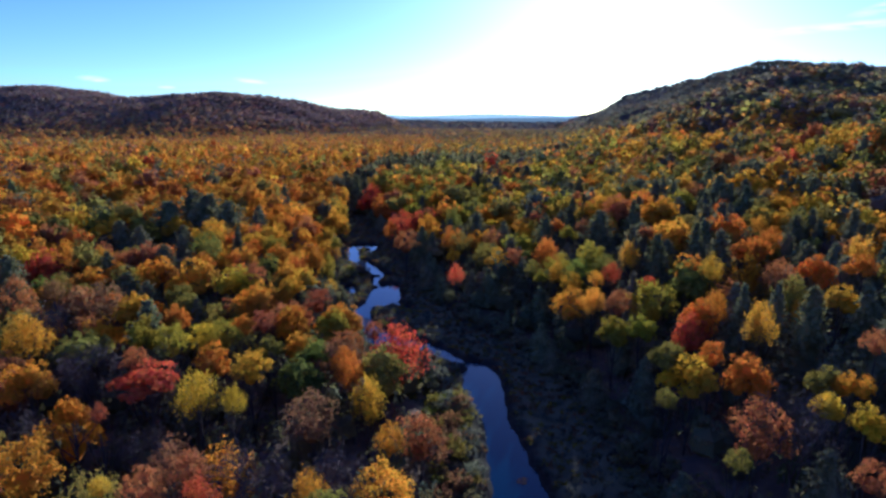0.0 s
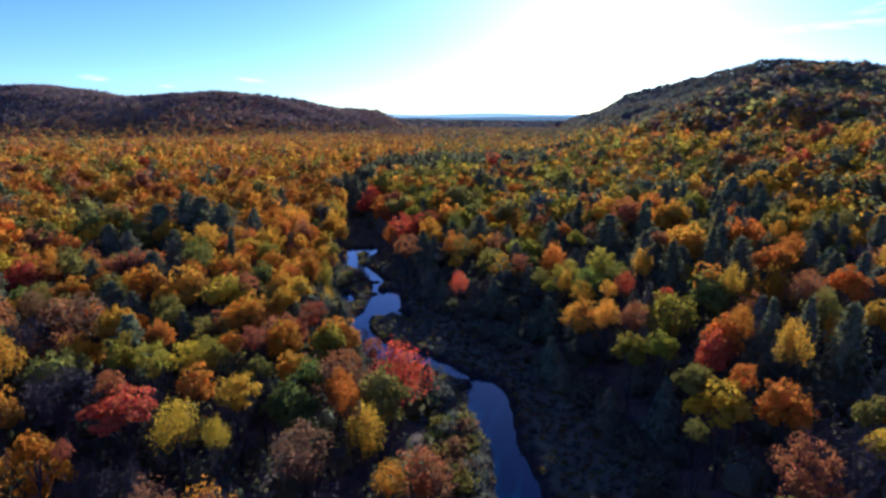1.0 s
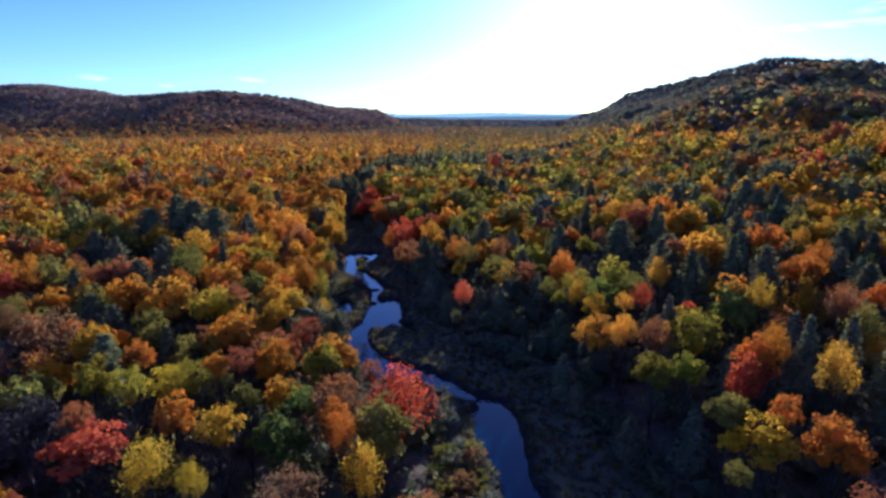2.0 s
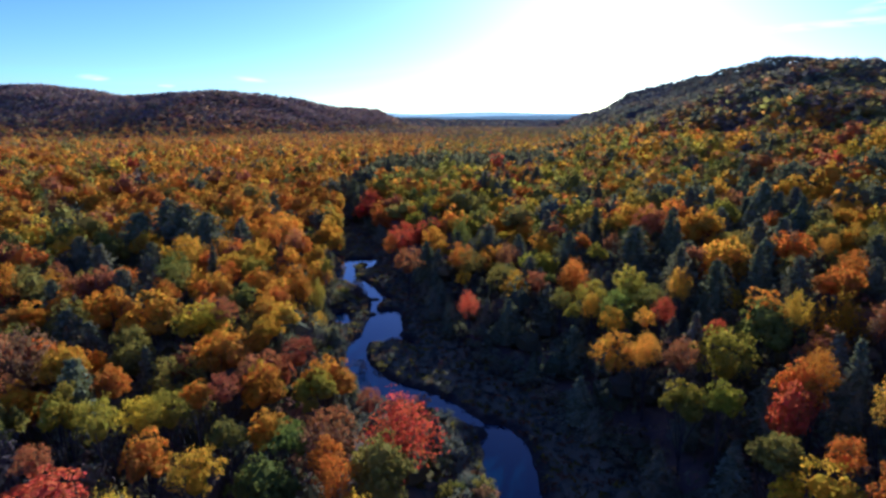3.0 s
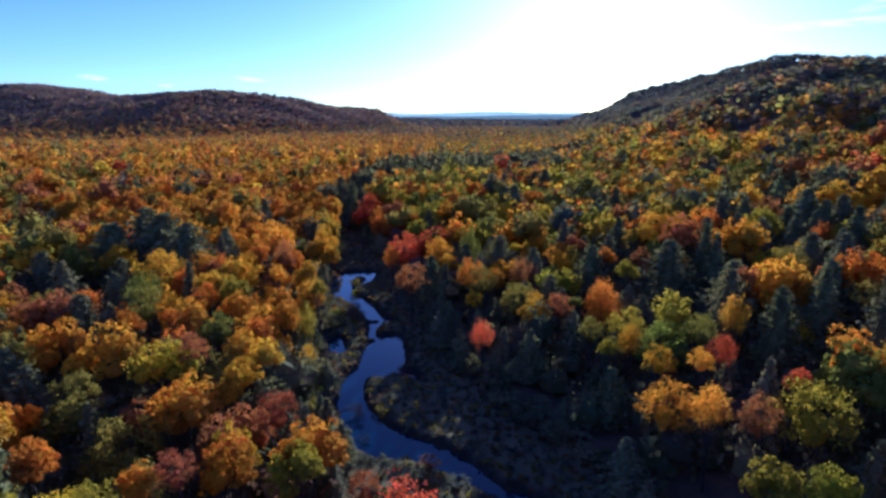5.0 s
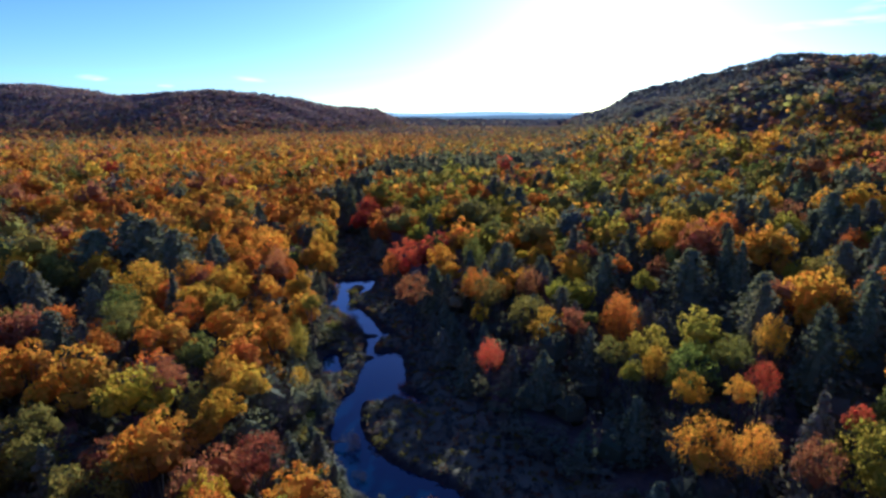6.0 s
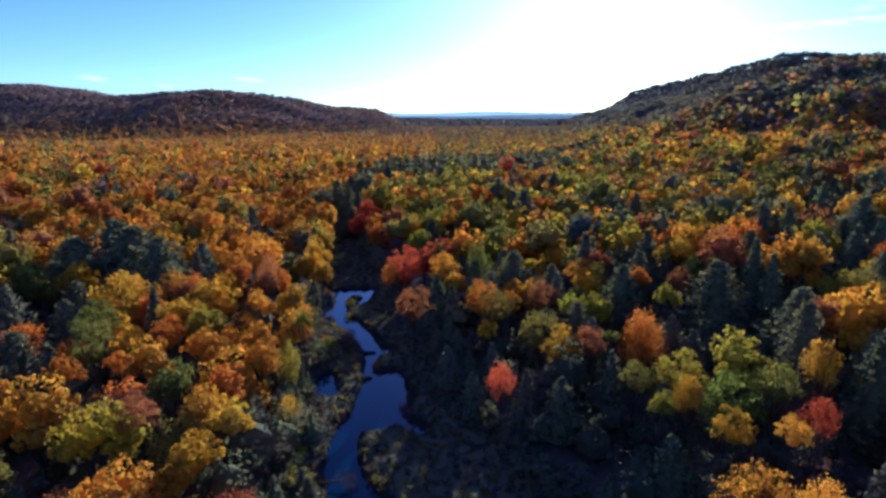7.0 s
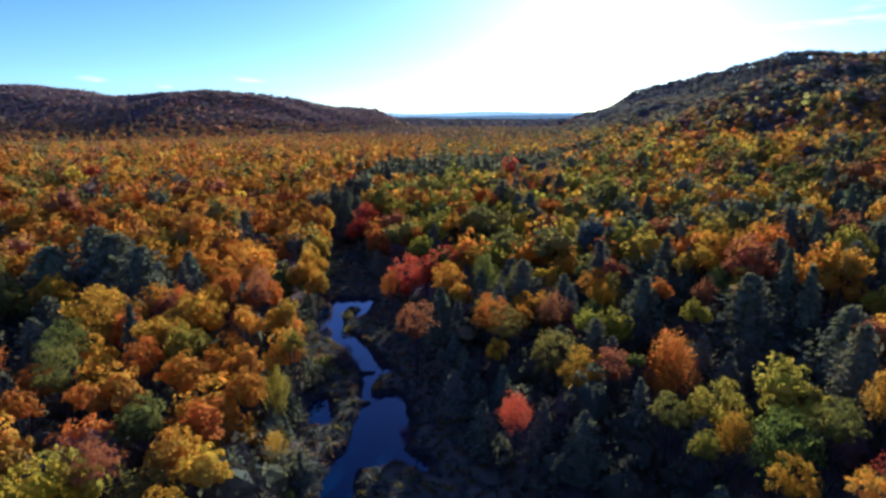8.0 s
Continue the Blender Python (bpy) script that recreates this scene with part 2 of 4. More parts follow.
xs = np.array([-a for a in stretch(45, 45, 1.0, 4500, 1.1)][::-1] + list(np.arange(-44, 27, 0.7)) + stretch(27, 27, 1.0, 4500, 1.1))
ys = np.array([-a for a in stretch(-56, -56, 1.4, 900, 1.14)][::-1] + stretch(57.4, 236, 0.9, 4950, 1.04))
gx, gy = np.meshgrid(xs, ys)
gv = np.stack([gx, gy, ground_z(gx, gy)], -1).reshape(-1, 3)
nx = len(xs)
gi = (np.arange(len(ys) - 1)[:, None] * nx + np.arange(nx - 1)[None]).ravel()
ground_mesh = mesh_from("ground", gv, np.stack([gi, gi + 1, gi + nx + 1, gi + nx], -1), SOIL, True)
ground_mesh.attributes.new("marsh", "FLOAT", "POINT").data.foreach_set("value", in_valley(gv[:, 0], gv[:, 1]).astype(np.float32))
ground_mesh.attributes.new("mud", "FLOAT", "POINT").data.foreach_set("value", smooth(-2.4, -0.6, wet(gv[:, 0], gv[:, 1]) + 0.5 * waves(gv[:, 0], gv[:, 1], 5, 90)).astype(np.float32))
tagged(new("ground", ground_mesh), "leaf-strewn forest floor and marshy valley with wooded hills", "ground", kind="structure")

wx, wy = np.meshgrid(np.linspace(-75, 60, 28), np.concatenate([np.linspace(-300, 480, 40)]))
wi = (np.arange(39)[:, None] * 28 + np.arange(27)[None]).ravel()
water_mesh = mesh_from("river", np.stack([wx, wy, wx * 0 - 0.02], -1).reshape(-1, 3), np.stack([wi, wi + 1, wi + 29, wi + 28], -1), WATER)
tagged(new("river", water_mesh), "calm winding river that mirrors the blue sky", "river", kind="structure")


def blue_hills(y, low, high, size, seed, glow, label):
    """A long far ridge as the horizon's backdrop, pale with haze painted as glow."""
    mat, n, l = shader("haze_glow")
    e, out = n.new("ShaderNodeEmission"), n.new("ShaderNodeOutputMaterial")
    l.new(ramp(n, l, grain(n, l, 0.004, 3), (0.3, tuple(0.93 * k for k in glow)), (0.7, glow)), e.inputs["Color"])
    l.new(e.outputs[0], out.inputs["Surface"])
    hx = np.linspace(-3600, 3600, 361)
    crest = low + (high - low) * (0.5 + 0.5 * waves(hx, hx * 0, size, seed))
    rows = np.stack([np.stack([hx, hx * 0 + y - 40 + 40 * k, -5 + (crest + 5) * math.sin(1.5708 * k)], -1) for k in (0, 0.33, 0.66, 1.0, 1.5, 2.0)])
    rows[4:, :, 2] = np.stack([crest * 0.7, crest * 0 - 5])
    i = (np.arange(5)[:, None] * 361 + np.arange(360)[None]).ravel()
    tagged(new("backdrop", mesh_from("backdrop", rows.reshape(-1, 3), np.stack([i, i + 1, i + 362, i + 361], -1), mat, True)), label, "hills", kind="structure")


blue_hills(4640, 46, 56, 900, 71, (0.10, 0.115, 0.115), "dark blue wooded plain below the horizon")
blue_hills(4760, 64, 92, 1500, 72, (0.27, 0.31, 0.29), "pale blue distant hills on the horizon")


# ---------------------------------------------------------------- how trees are made
def tubes(runs, sides=6):
    """Tapered tubes along runs of (point, radius)."""
    verts, faces = [], []
    for run in runs:
        start = len(verts)
        for i, (p, r) in enumerate(run):
            a, b = Vector(run[max(i - 1, 0)][0]), Vector(run[min(i + 1, len(run) - 1)][0])
            d = (b - a).normalized()
            u = d.orthogonal().normalized()
            w = d.cross(u)
            for k in range(sides):
                g = 6.28318 * k / sides
                verts.append(Vector(p) + r * (math.cos(g) * u + math.sin(g) * w))
        for i in range(len(run) - 1):
            for k in range(sides):
                a, b = start + i * sides + k, start + i * sides + (k + 1) % sides
                faces.append((a, b, b + sides, a + sides))
    return np.array(verts, float), np.array(faces, int)


def leaves(r, centres, out, size, flat=0.55, slim=0.62, loose=0.55):
    """A four-cornered leaf spray at every centre, facing roughly along out."""
    n = len(centres)
    nrm = out * flat + r.normal(0, loose, (n, 3)) + np.array((0, 0, 0.15))
    nrm /= np.linalg.norm(nrm, axis=1)[:, None]
    u = np.cross(nrm, r.normal(0, 1, (n, 3)))
    u /= np.linalg.norm(u, axis=1)[:, None]
    w = np.cross(nrm, u)
    s = (size * r.uniform(0.65, 1.35, n))[:, None]
    bend = nrm * s * r.uniform(-0.25, 0.1, n)[:, None]
    v = np.stack([centres - u * s, centres - w * s * slim + bend, centres + u * s, centres + w * s * slim + bend], 1)
    return v.reshape(-1, 3), np.arange(4 * n).reshape(-1, 4)


def puffs(r, count, low=-0.35, squash=0.85):
    """Centres and radii of the leafy masses that make a broad crown of radius 1, its middle at 0."""
    d = r.normal(0, 1, (count * 4, 3))
    d /= np.linalg.norm(d, axis=1)[:, None]
    d = d[d[:, 2] > low][:count]
    c = d * (r.uniform(0.45, 1.0, len(d)) ** 0.7)[:, None] * np.array((1, 1, squash))
    return c, r.uniform(0.13, 0.31, len(d))


def billowed(r, lobes, each, size, fat, loose, sink):
    """Leaf sprays over a dome of radius 1 made of rounded billows."""
    turn = 2.4 * np.arange(lobes) + r.uniform(0, 6.283)
    up = np.clip(np.linspace(0.97, sink, lobes) + r.normal(0, 0.08, lobes), sink - 0.15, 1.0)
    flat_reach = np.sqrt(np.maximum(0.0, 1 - up * up))
    c = np.stack([np.cos(turn) * flat_reach, np.sin(turn) * flat_reach, up * 0.85], -1) * r.uniform(0.6, 0.92, lobes)[:, None]
    d = r.normal(0, 1, (lobes, each, 3)) + c[:, None] * 1.3 + np.array((0, 0, 0.5))
    d /= np.linalg.norm(d, axis=2)[..., None]
    p = c[:, None] + d * (r.uniform(*fat, lobes)[:, None] * r.uniform(0.7, 1.2, (lobes, each)))[..., None]
    return leaves(r, p.reshape(-1, 3), d.reshape(-1, 3), size, 1.0, 0.7, loose)[0]


def clumped(r, heads, lobes, each, size, fat=(0.28, 0.46), loose=0.35, sink=-0.3, core=0.7):
    """An uneven crown of radius 1: a main head and lower ones beside it, each dense inside."""
    parts = []
    for k in range(heads):
        turn, far = 2.4 * k + r.uniform(-0.5, 0.5), 0.0 if heads == 1 else r.uniform(0.12, 0.3) if k == 0 else r.uniform(0.45, 0.68)
        wide = 1.0 if heads == 1 else r.uniform(0.56, 0.7) if k == 0 else r.uniform(0.36, 0.56)
        at = np.array((math.cos(turn) * far, math.sin(turn) * far, 0.0 if heads == 1 else 0.3 * r.uniform(0.6, 1.2) if k == 0 else r.uniform(-0.42, 0.22)))
        tall = r.uniform(0.85, 1.2)
        stretch_by = np.array((wide, wide, wide * tall))
        parts.append(billowed(r, lobes, each, size / wide, fat, loose, sink) * stretch_by + at)
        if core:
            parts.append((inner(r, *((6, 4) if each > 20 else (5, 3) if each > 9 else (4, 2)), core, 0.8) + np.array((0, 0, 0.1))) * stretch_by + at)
    return np.concatenate(parts)


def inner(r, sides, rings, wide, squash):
    """Dense lumpy core of closed four-cornered faces, added in broad crowns to block sun."""
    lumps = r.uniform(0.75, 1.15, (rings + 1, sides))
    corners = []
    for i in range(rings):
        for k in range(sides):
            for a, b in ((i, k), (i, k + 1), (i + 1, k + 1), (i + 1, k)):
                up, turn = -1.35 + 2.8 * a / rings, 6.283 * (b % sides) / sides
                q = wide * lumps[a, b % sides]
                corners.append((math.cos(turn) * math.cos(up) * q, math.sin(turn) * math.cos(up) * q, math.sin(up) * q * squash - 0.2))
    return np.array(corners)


def broad_crown(r, masses, each, size, low=-0.35, squash=0.85, ragged=0.12, flat=0.75, dense=0.47):
    c, rad = puffs(r, masses, low, squash)
    d = r.normal(0, 1, (len(c), each, 3))
    d /= np.linalg.norm(d, axis=2)[..., None]
    d[..., 2] = np.where(d[..., 2] < -0.3, -d[..., 2], d[..., 2])
    p = c[:, None] + d * (rad[:, None] * r.uniform(0.55, 1.0 + ragged, (len(c), each)))[..., None]
    out = d * 0.7 + (c / np.maximum(np.linalg.norm(c, axis=1), 0.2)[:, None])[:, None] * 0.5
    v, f = leaves(r, p.reshape(-1, 3), out.reshape(-1, 3), size, flat)
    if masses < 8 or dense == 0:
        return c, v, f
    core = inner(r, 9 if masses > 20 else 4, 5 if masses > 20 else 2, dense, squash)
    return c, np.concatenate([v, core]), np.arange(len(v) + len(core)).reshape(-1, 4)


def upright_crown(r, sprays, each, size):
    """A crown of steep fans of twigs, as on young maples and poplars."""
    pts, outs = [], []
    for _ in range(sprays):
        a, lean = r.uniform(0, 6.283), r.uniform(0.05, 1.0) ** 0.75
        base = np.array((math.cos(a) * lean * 0.25, math.sin(a) * lean * 0.25, -0.75 + 0.2 * r.rand()))
        tip = np.array((math.cos(a) * lean * 0.98, math.sin(a) * lean * 0.98, 1.02 - 0.85 * lean ** 2 + r.normal(0, 0.13)))
        bow = np.array((math.cos(a), math.sin(a), -0.3)) * 0.16 * lean
        t = (r.uniform(0.12, 1.0, each) ** 0.6)[:, None]
        p = base + (tip - base) * t + bow * np.sin(3.14 * t) + r.normal(0, 1, (each, 3)) * (0.035 + 0.055 * np.sin(2.6 * t))
        pts.append(p)
        outs.append(np.tile(np.array((math.cos(a), math.sin(a), 0.8)), (each, 1)))
    return leaves(r, np.concatenate(pts), np.concatenate(outs), size, 0.4, 0.5)


def conifer_crown(r, layers, branches, each, size, spread, point=1.0, droop=0.25, sides=9, rings=7):
    """Tiers of sagging branches round a stem from 0 to 1, thick inside; spread is the widest reach."""
    pts, outs = [], []
    for i in range(layers):
        h = 0.10 + 0.88 * (i / (layers - 1)) ** 0.9
        reach = spread * ((1 - h) ** point * 0.95 + 0.03) * r.uniform(0.8, 1.12)
        m = max(4, int(branches * (1 - 0.5 * h)))
        for b in range(m):
            a = 6.283 * (b + r.rand() * 0.8) / m + i
            rr = reach * r.uniform(0.72, 1.12)
            t = 0.2 + 0.8 * (np.arange(each) + r.rand(each)) / each
            p = np.stack([np.cos(a) * rr * t, np.sin(a) * rr * t, h + rr * (0.18 * t - droop * t * t) + r.normal(0, 0.006, each)], -1)
            pts.append(p + r.normal(0, 0.010, (each, 3)))
            outs.append(np.tile(np.array((math.cos(a) * 0.6, math.sin(a) * 0.6, 0.8)), (each, 1)))
    v, f = leaves(r, np.concatenate(pts), np.concatenate(outs), size, 0.9, 0.5)
    # the dense inner foliage
    hs = np.linspace(0.06, 0.97, rings)
    core = []
    for i in range(rings - 1):
        for k in range(sides):
            for h, g in ((hs[i], k), (hs[i], k + 1), (hs[i + 1], k + 1), (hs[i + 1], k)):
                a = 6.283 * (g % sides) / sides + 0.5 * h
                q = spread * 0.46 * ((1 - h) ** point + 0.01) * (1 + 0.22 * math.sin(7.1 * (g % sides) + 31 * h + 2.2 * layers))
                core.append((math.cos(a) * q, math.sin(a) * q, h))
    core = np.array(core)
    return np.concatenate([v, core]), np.arange(len(v) + len(core)).reshape(-1, 4)


def bole(r, height, radius, crown_points, sides=6):
    """A trunk with limbs that reach towards the leafy masses; its foot is a little below 0."""
    bend = r.normal(0, 0.02 * height, 2)
    stem = [((bend[0] * t * t, bend[1] * t * t, -0.6 + (height + 0.6) * t), radius * (1.25 - 0.95 * t) * (1.35 if t == 0 else 1)) for t in (0, 0.08, 0.3, 0.55, 0.8, 1.0)]
    runs = [stem]
    for p in crown_points:
        t = r.uniform(0.45, 0.85)
        a = Vector((bend[0] * t * t, bend[1] * t * t, -0.6 + (height + 0.6) * t))
        b = Vector(p)
        mid = a.lerp(b, 0.5) + Vector((0, 0, -0.06 * (b - a).length))
        runs.append([(a, radius * 0.42), (mid, radius * 0.26), (b, radius * 0.08)])
    return tubes(runs, sides)


def bare_limbs(r, depth=4):
    """A leafless tree of height 1: forking limbs and fine twigs."""
    runs, twigs = [], []

    def grow(p, d, length, rad, level):
        q = p + d * length
        run = [(p, rad), (p.lerp(q, 0.5) + Vector(r.normal(0, 0.03 * length, 3)), rad * 0.8), (q, rad * 0.6)]
        (runs if level > 1 else twigs).append(run)
        if level == 0:
            return
        for _ in range(3 if level < depth else 5):
            e = (d + Vector(r.normal(0, 0.42, 3)) + Vector((0, 0, 0.18))).normalized()
            s = p.lerp(q, r.uniform(0.45, 1.0))
            grow(s, e, length * r.uniform(0.55, 0.8), rad * 0.5, level - 1)

    grow(Vector((0, 0, -0.03)), Vector((0, 0, 1)), 0.36, 0.016, depth)
    return tubes(runs, 4), tubes(twigs, 3)


rng = np.random.RandomState(7)
CROWNS, BOLES = {}, {}
for i in range(6):
    r = np.random.RandomState(100 + i)
    v = clumped(r, 5 + i % 3, 10, 32, 0.052, (0.22, 0.46), 0.45, -0.3, 0.7)
    CROWNS["broad", i] = mesh_from("crown", v, np.arange(len(v)).reshape(-1, 4), LEAF)
    c, v, f = broad_crown(np.random.RandomState(140 + i), 58, 36, 0.046, -0.4, 0.95, 0.16, 0.75, 0.42)
    CROWNS["loose", i] = mesh_from("crown", v, f, LEAF)
    v, f = upright_crown(np.random.RandomState(160 + i), 64, 40, 0.044)
    CROWNS["fan", i] = mesh_from("crown", v, f, LEAF)
    tips = [(math.cos(a) * s, math.sin(a) * s, 0.72 + 0.24 * (1 - s)) for a, s in zip(r.uniform(0, 6.28, 9), r.uniform(0.08, 0.26, 9))]
    v, f = bole(r, 0.86, 0.016, tips)
    BOLES["broad", i] = mesh_from("trunk", v, f, BARK)
    v, f = conifer_crown(np.random.RandomState(180 + i), 22, 13, 6, 0.030, 0.36 + 0.02 * (i % 3), 0.95)
    CROWNS["spruce", i] = mesh_from("crown", v, f, NEEDLE)
    v, f = conifer_crown(np.random.RandomState(200 + i), 15, 15, 9, 0.033, 0.42 + 0.03 * (i % 3), 0.62, -0.12)
    CROWNS["pine", i] = mesh_from("crown", v, f, NEEDLE)
    v, f = bole(r, 0.97, 0.014, [])
    BOLES["conifer", i] = mesh_from("trunk", v, f, BARK)
for i in range(3):
    (v, f), (tv, tf) = bare_limbs(np.random.RandomState(220 + i))
    BOLES["bare", i] = mesh_from("trunk", v, f, PALE_BARK)
    r = np.random.RandomState(230 + i)
    c, rad = puffs(r, 40, -0.5)
    p = (c[:, None] + r.normal(0, 0.16, (len(c), 26, 3))).reshape(-1, 3) * np.array((0.30, 0.30, 0.32)) + np.array((0, 0, 0.68))
    sv, sf = leaves(r, p, np.zeros((len(p), 3)) + np.array((0.2, 0.2, 0.1)), 0.042, 0.3, 0.07)
    CROWNS["bare", i] = mesh_from("crown", np.concatenate([tv, sv]), np.concatenate([tf, sf + len(tv)]), PALE_BARK)
for i in range(4):
    c, v, f = broad_crown(np.random.RandomState(240 + i), 17, 22, 0.085, -0.1, 0.75, 0.3)
    CROWNS["shrub", i] = mesh_from("crown", v, f, LEAF)
    stems = [[((0, 0, -0.3), 0.03), ((math.cos(a) * 0.25, math.sin(a) * 0.25, 0.3), 0.022), ((math.cos(a) * 0.5, math.sin(a) * 0.5, 0.8), 0.008)] for a in np.arange(6) * 1.05 + i]
    v, f = tubes(stems, 4)
    BOLES["shrub", i] = mesh_from("stem", v, f, BARK)

# leaf colours
GOLD, AMBER, ORANGE, RUST = (0.64, 0.345, 0.015), (0.63, 0.285, 0.014), (0.60, 0.205, 0.017), (0.40, 0.155, 0.050)
RED, CRIMSON, YELLOW, LIME = (0.57, 0.115, 0.036), (0.35, 0.105, 0.046), (0.66, 0.42, 0.014), (0.39, 0.31, 0.024)
GREEN, OLIVE, BROWN, GREY = (0.195, 0.195, 0.034), (0.28, 0.225, 0.04), (0.27, 0.145, 0.065), (0.16, 0.165, 0.125)
TWIG = (0.20, 0.145, 0.10)
PINE, SPRUCE = (0.185, 0.172, 0.082), (0.195, 0.182, 0.095)
WORDS = {GOLD: "golden", AMBER: "amber", ORANGE: "orange", RUST: "rust-brown", RED: "bright red", CRIMSON: "dark red", YELLOW: "bright yellow",
         LIME: "yellow-green", GREEN: "green", OLIVE: "olive-green", BROWN: "brown", GREY: "grey-green", TWIG: "grey-brown", PINE: "dark green", SPRUCE: "blue-green"}
taken = []


def shade(c, r):
    light = 1 + r.normal(0, 0.1)
    return (*(max(0.0, k * light * (1 + r.normal(0, 0.04))) for k in c), 1.0)


def thing(name, x, y, z, turn, label, category, group):
    base = new(name)
    base.empty_display_size = 0.5
    base.matrix_basis = pose(x, y, z, 0, 0, turn)
    return tagged(base, label, category, group)


def child(name, mesh, base, place, scale, colour=None):
    ob = new(name, mesh)
    ob.parent = base
    ob.location, ob.scale = place, scale
    if colour:
        ob.color = colour
    return ob


def leafy(x, y, top, radius, colour, form="broad", deep=None):
    """A broad-leaved tree whose crown ends at the height top; deep is the crown's half height over its radius."""
    i = rng.randint(6)
    z = float(ground_z(x, y))
    h = max(top - z, 4.0)
    deep = deep or {"broad": 0.95, "loose": 1.1, "fan": 1.15}[form]
    half = min(radius * deep * 1.15, h * 0.46)
    name = {"broad": "maple_tree", "loose": "oak_tree", "fan": "birch_tree"}[form]
    kind = {"broad": "maple", "loose": "oak", "fan": "birch"}[form]
    shape = {"broad": "dense rounded crown", "loose": "loose open crown", "fan": "steep fanned crown"}[form]
    base = thing(name, x, y, z, rng.uniform(0, 360), f"{kind} tree with {WORDS[colour]} autumn leaves in a {shape}", "tree", "broad-leaved trees by the river")
    child("trunk", BOLES["broad", i], base, (0, 0, 0), (h * 0.9,) * 3)
    child("crown", CROWNS[form, i], base, (0, 0, h - half * 0.95), (radius * rng.uniform(0.88, 1.18), radius * rng.uniform(0.88, 1.18), half * 1.05), shade(colour, rng))
    taken.append((x, y, radius))


def conifer(x, y, top, form="spruce", colour=SPRUCE, wide=1.0):
    i = rng.randint(6)
    z = float(ground_z(x, y))
    h = max(top - z, 3.0)
    base = thing("spruce_tree" if form == "spruce" else "pine_tree", x, y, z, rng.uniform(0, 360),
                 f"{'slender spruce' if form == 'spruce' else 'broad pine'} tree with {WORDS[colour]} needles", "tree", "conifers by the river")
    child("trunk", BOLES["conifer", i], base, (0, 0, 0), (h,) * 3)
    wide = wide * (1.3 if form == "spruce" else 1.1)
    child("crown", CROWNS[form, i], base, (0, 0, 0), (h * wide, h * wide, h), shade(colour, rng))
    taken.append((x, y, h * (0.25 if form == "spruce" else 0.42) * wide))


def bare(x, y, top):
    i = rng.randint(3)
    z = float(ground_z(x, y))
    h = top - z
    base = thing("bare_tree", x, y, z, rng.uniform(0, 360), "leafless tree with pale grey branching twigs", "tree", "bare trees by the river")
    child("trunk", BOLES["bare", i], base, (0, 0, 0), (h,) * 3)
    child("crown", CROWNS["bare", i], base, (0, 0, 0), (h,) * 3)
    taken.append((x, y, h * 0.28))


def shrub(x, y, height, radius, colour):
    i = rng.randint(4)
    base = thing("shrub", x, y, float(ground_z(x, y)), rng.uniform(0, 360), f"low {WORDS[colour]} shrub on the marshy river bank", "shrub", "shrubs on the banks")
    child("stem", BOLES["shrub", i], base, (0, 0, 0), (radius, radius, height * 0.8))
    child("crown", CROWNS["shrub", i], base, (0, 0, height * 0.5), (radius, radius, height * 0.55), shade(colour, rng))
    taken.append((x, y, radius))


def fallen(x, y, long, turn):
    """A dead tree that lies on the bank, its limbs in the air."""
    i = rng.randint(3)
    base = thing("fallen_tree", x, y, float(ground_z(x, y)) + 0.35, turn, "fallen bare tree with pale branches on the muddy bank", "tree", "fallen trees on the banks")
    for ob in (child("trunk", BOLES["bare", i], base, (0, 0, 0), (long,) * 3), child("crown", CROWNS["bare", i], base, (0, 0, 0), (long * 0.8, long * 0.8, long))):
        ob.rotation_euler = (radians(84), 0, 0)
    taken.append((x, y, 1.0))


# ---------------------------------------------------------------- single trees that stand out, from near to far
leafy(39.3, 47.7, 19.4, 1.6, RUST, "loose")
leafy(-23.1, 48.4, 16.8, 2.1, RED, "fan")
leafy(-32.2, 48.5, 17.2, 1.0, YELLOW, "loose")
leafy(-28.9, 50.0, 17.1, 2.1, RUST, "loose")
leafy(-13.2, 51.0, 15.6, 2.5, GOLD, "fan")
leafy(-25.9, 53.1, 17.0, 1.9, RUST, "loose")
leafy(-43.4, 53.8, 17.5, 3.2, AMBER, "loose")
leafy(30.5, 54.1, 16.6, 1.2, OLIVE, "loose")
leafy(-6.6, 54.6, 14.2, 3.6, GOLD, "loose")
bare(-20.9, 55.2, 16.5)
leafy(45.1, 56.2, 20.8, 2.0, YELLOW, "broad")
leafy(35.7, 59.8, 18.5, 3.2, RUST, "loose")
leafy(43.2, 60.2, 20.3, 1.8, YELLOW, "broad")
bare(40.5, 60.7, 19.7)
leafy(-40.3, 62.6, 17.4, 1.1, CRIMSON, "loose")
leafy(48.1, 63.4, 21.5, 2.3, GOLD, "broad")
leafy(-6.4, 63.7, 14.0, 1.9, AMBER, "loose")
leafy(-44.7, 64.3, 17.6, 1.9, AMBER, "broad")
leafy(46.5, 65.9, 21.1, 2.2, OLIVE, "broad")
leafy(-26.4, 67.5, 17.0, 1.7, YELLOW, "fan")
leafy(-16.7, 68.0, 16.0, 3.5, BROWN, "loose")
leafy(-3.0, 68.3, 13.0, 3.2, RUST, "loose")
leafy(28.8, 69.5, 15.9, 1.3, OLIVE, "loose")
leafy(55.4, 70.3, 23.5, 1.6, RUST, "loose")
leafy(-32.5, 71.3, 17.2, 2.7, YELLOW, "fan")
leafy(41.1, 72.8, 19.8, 3.4, ORANGE, "broad")
leafy(-10.3, 73.6, 15.1, 2.9, YELLOW, "fan")
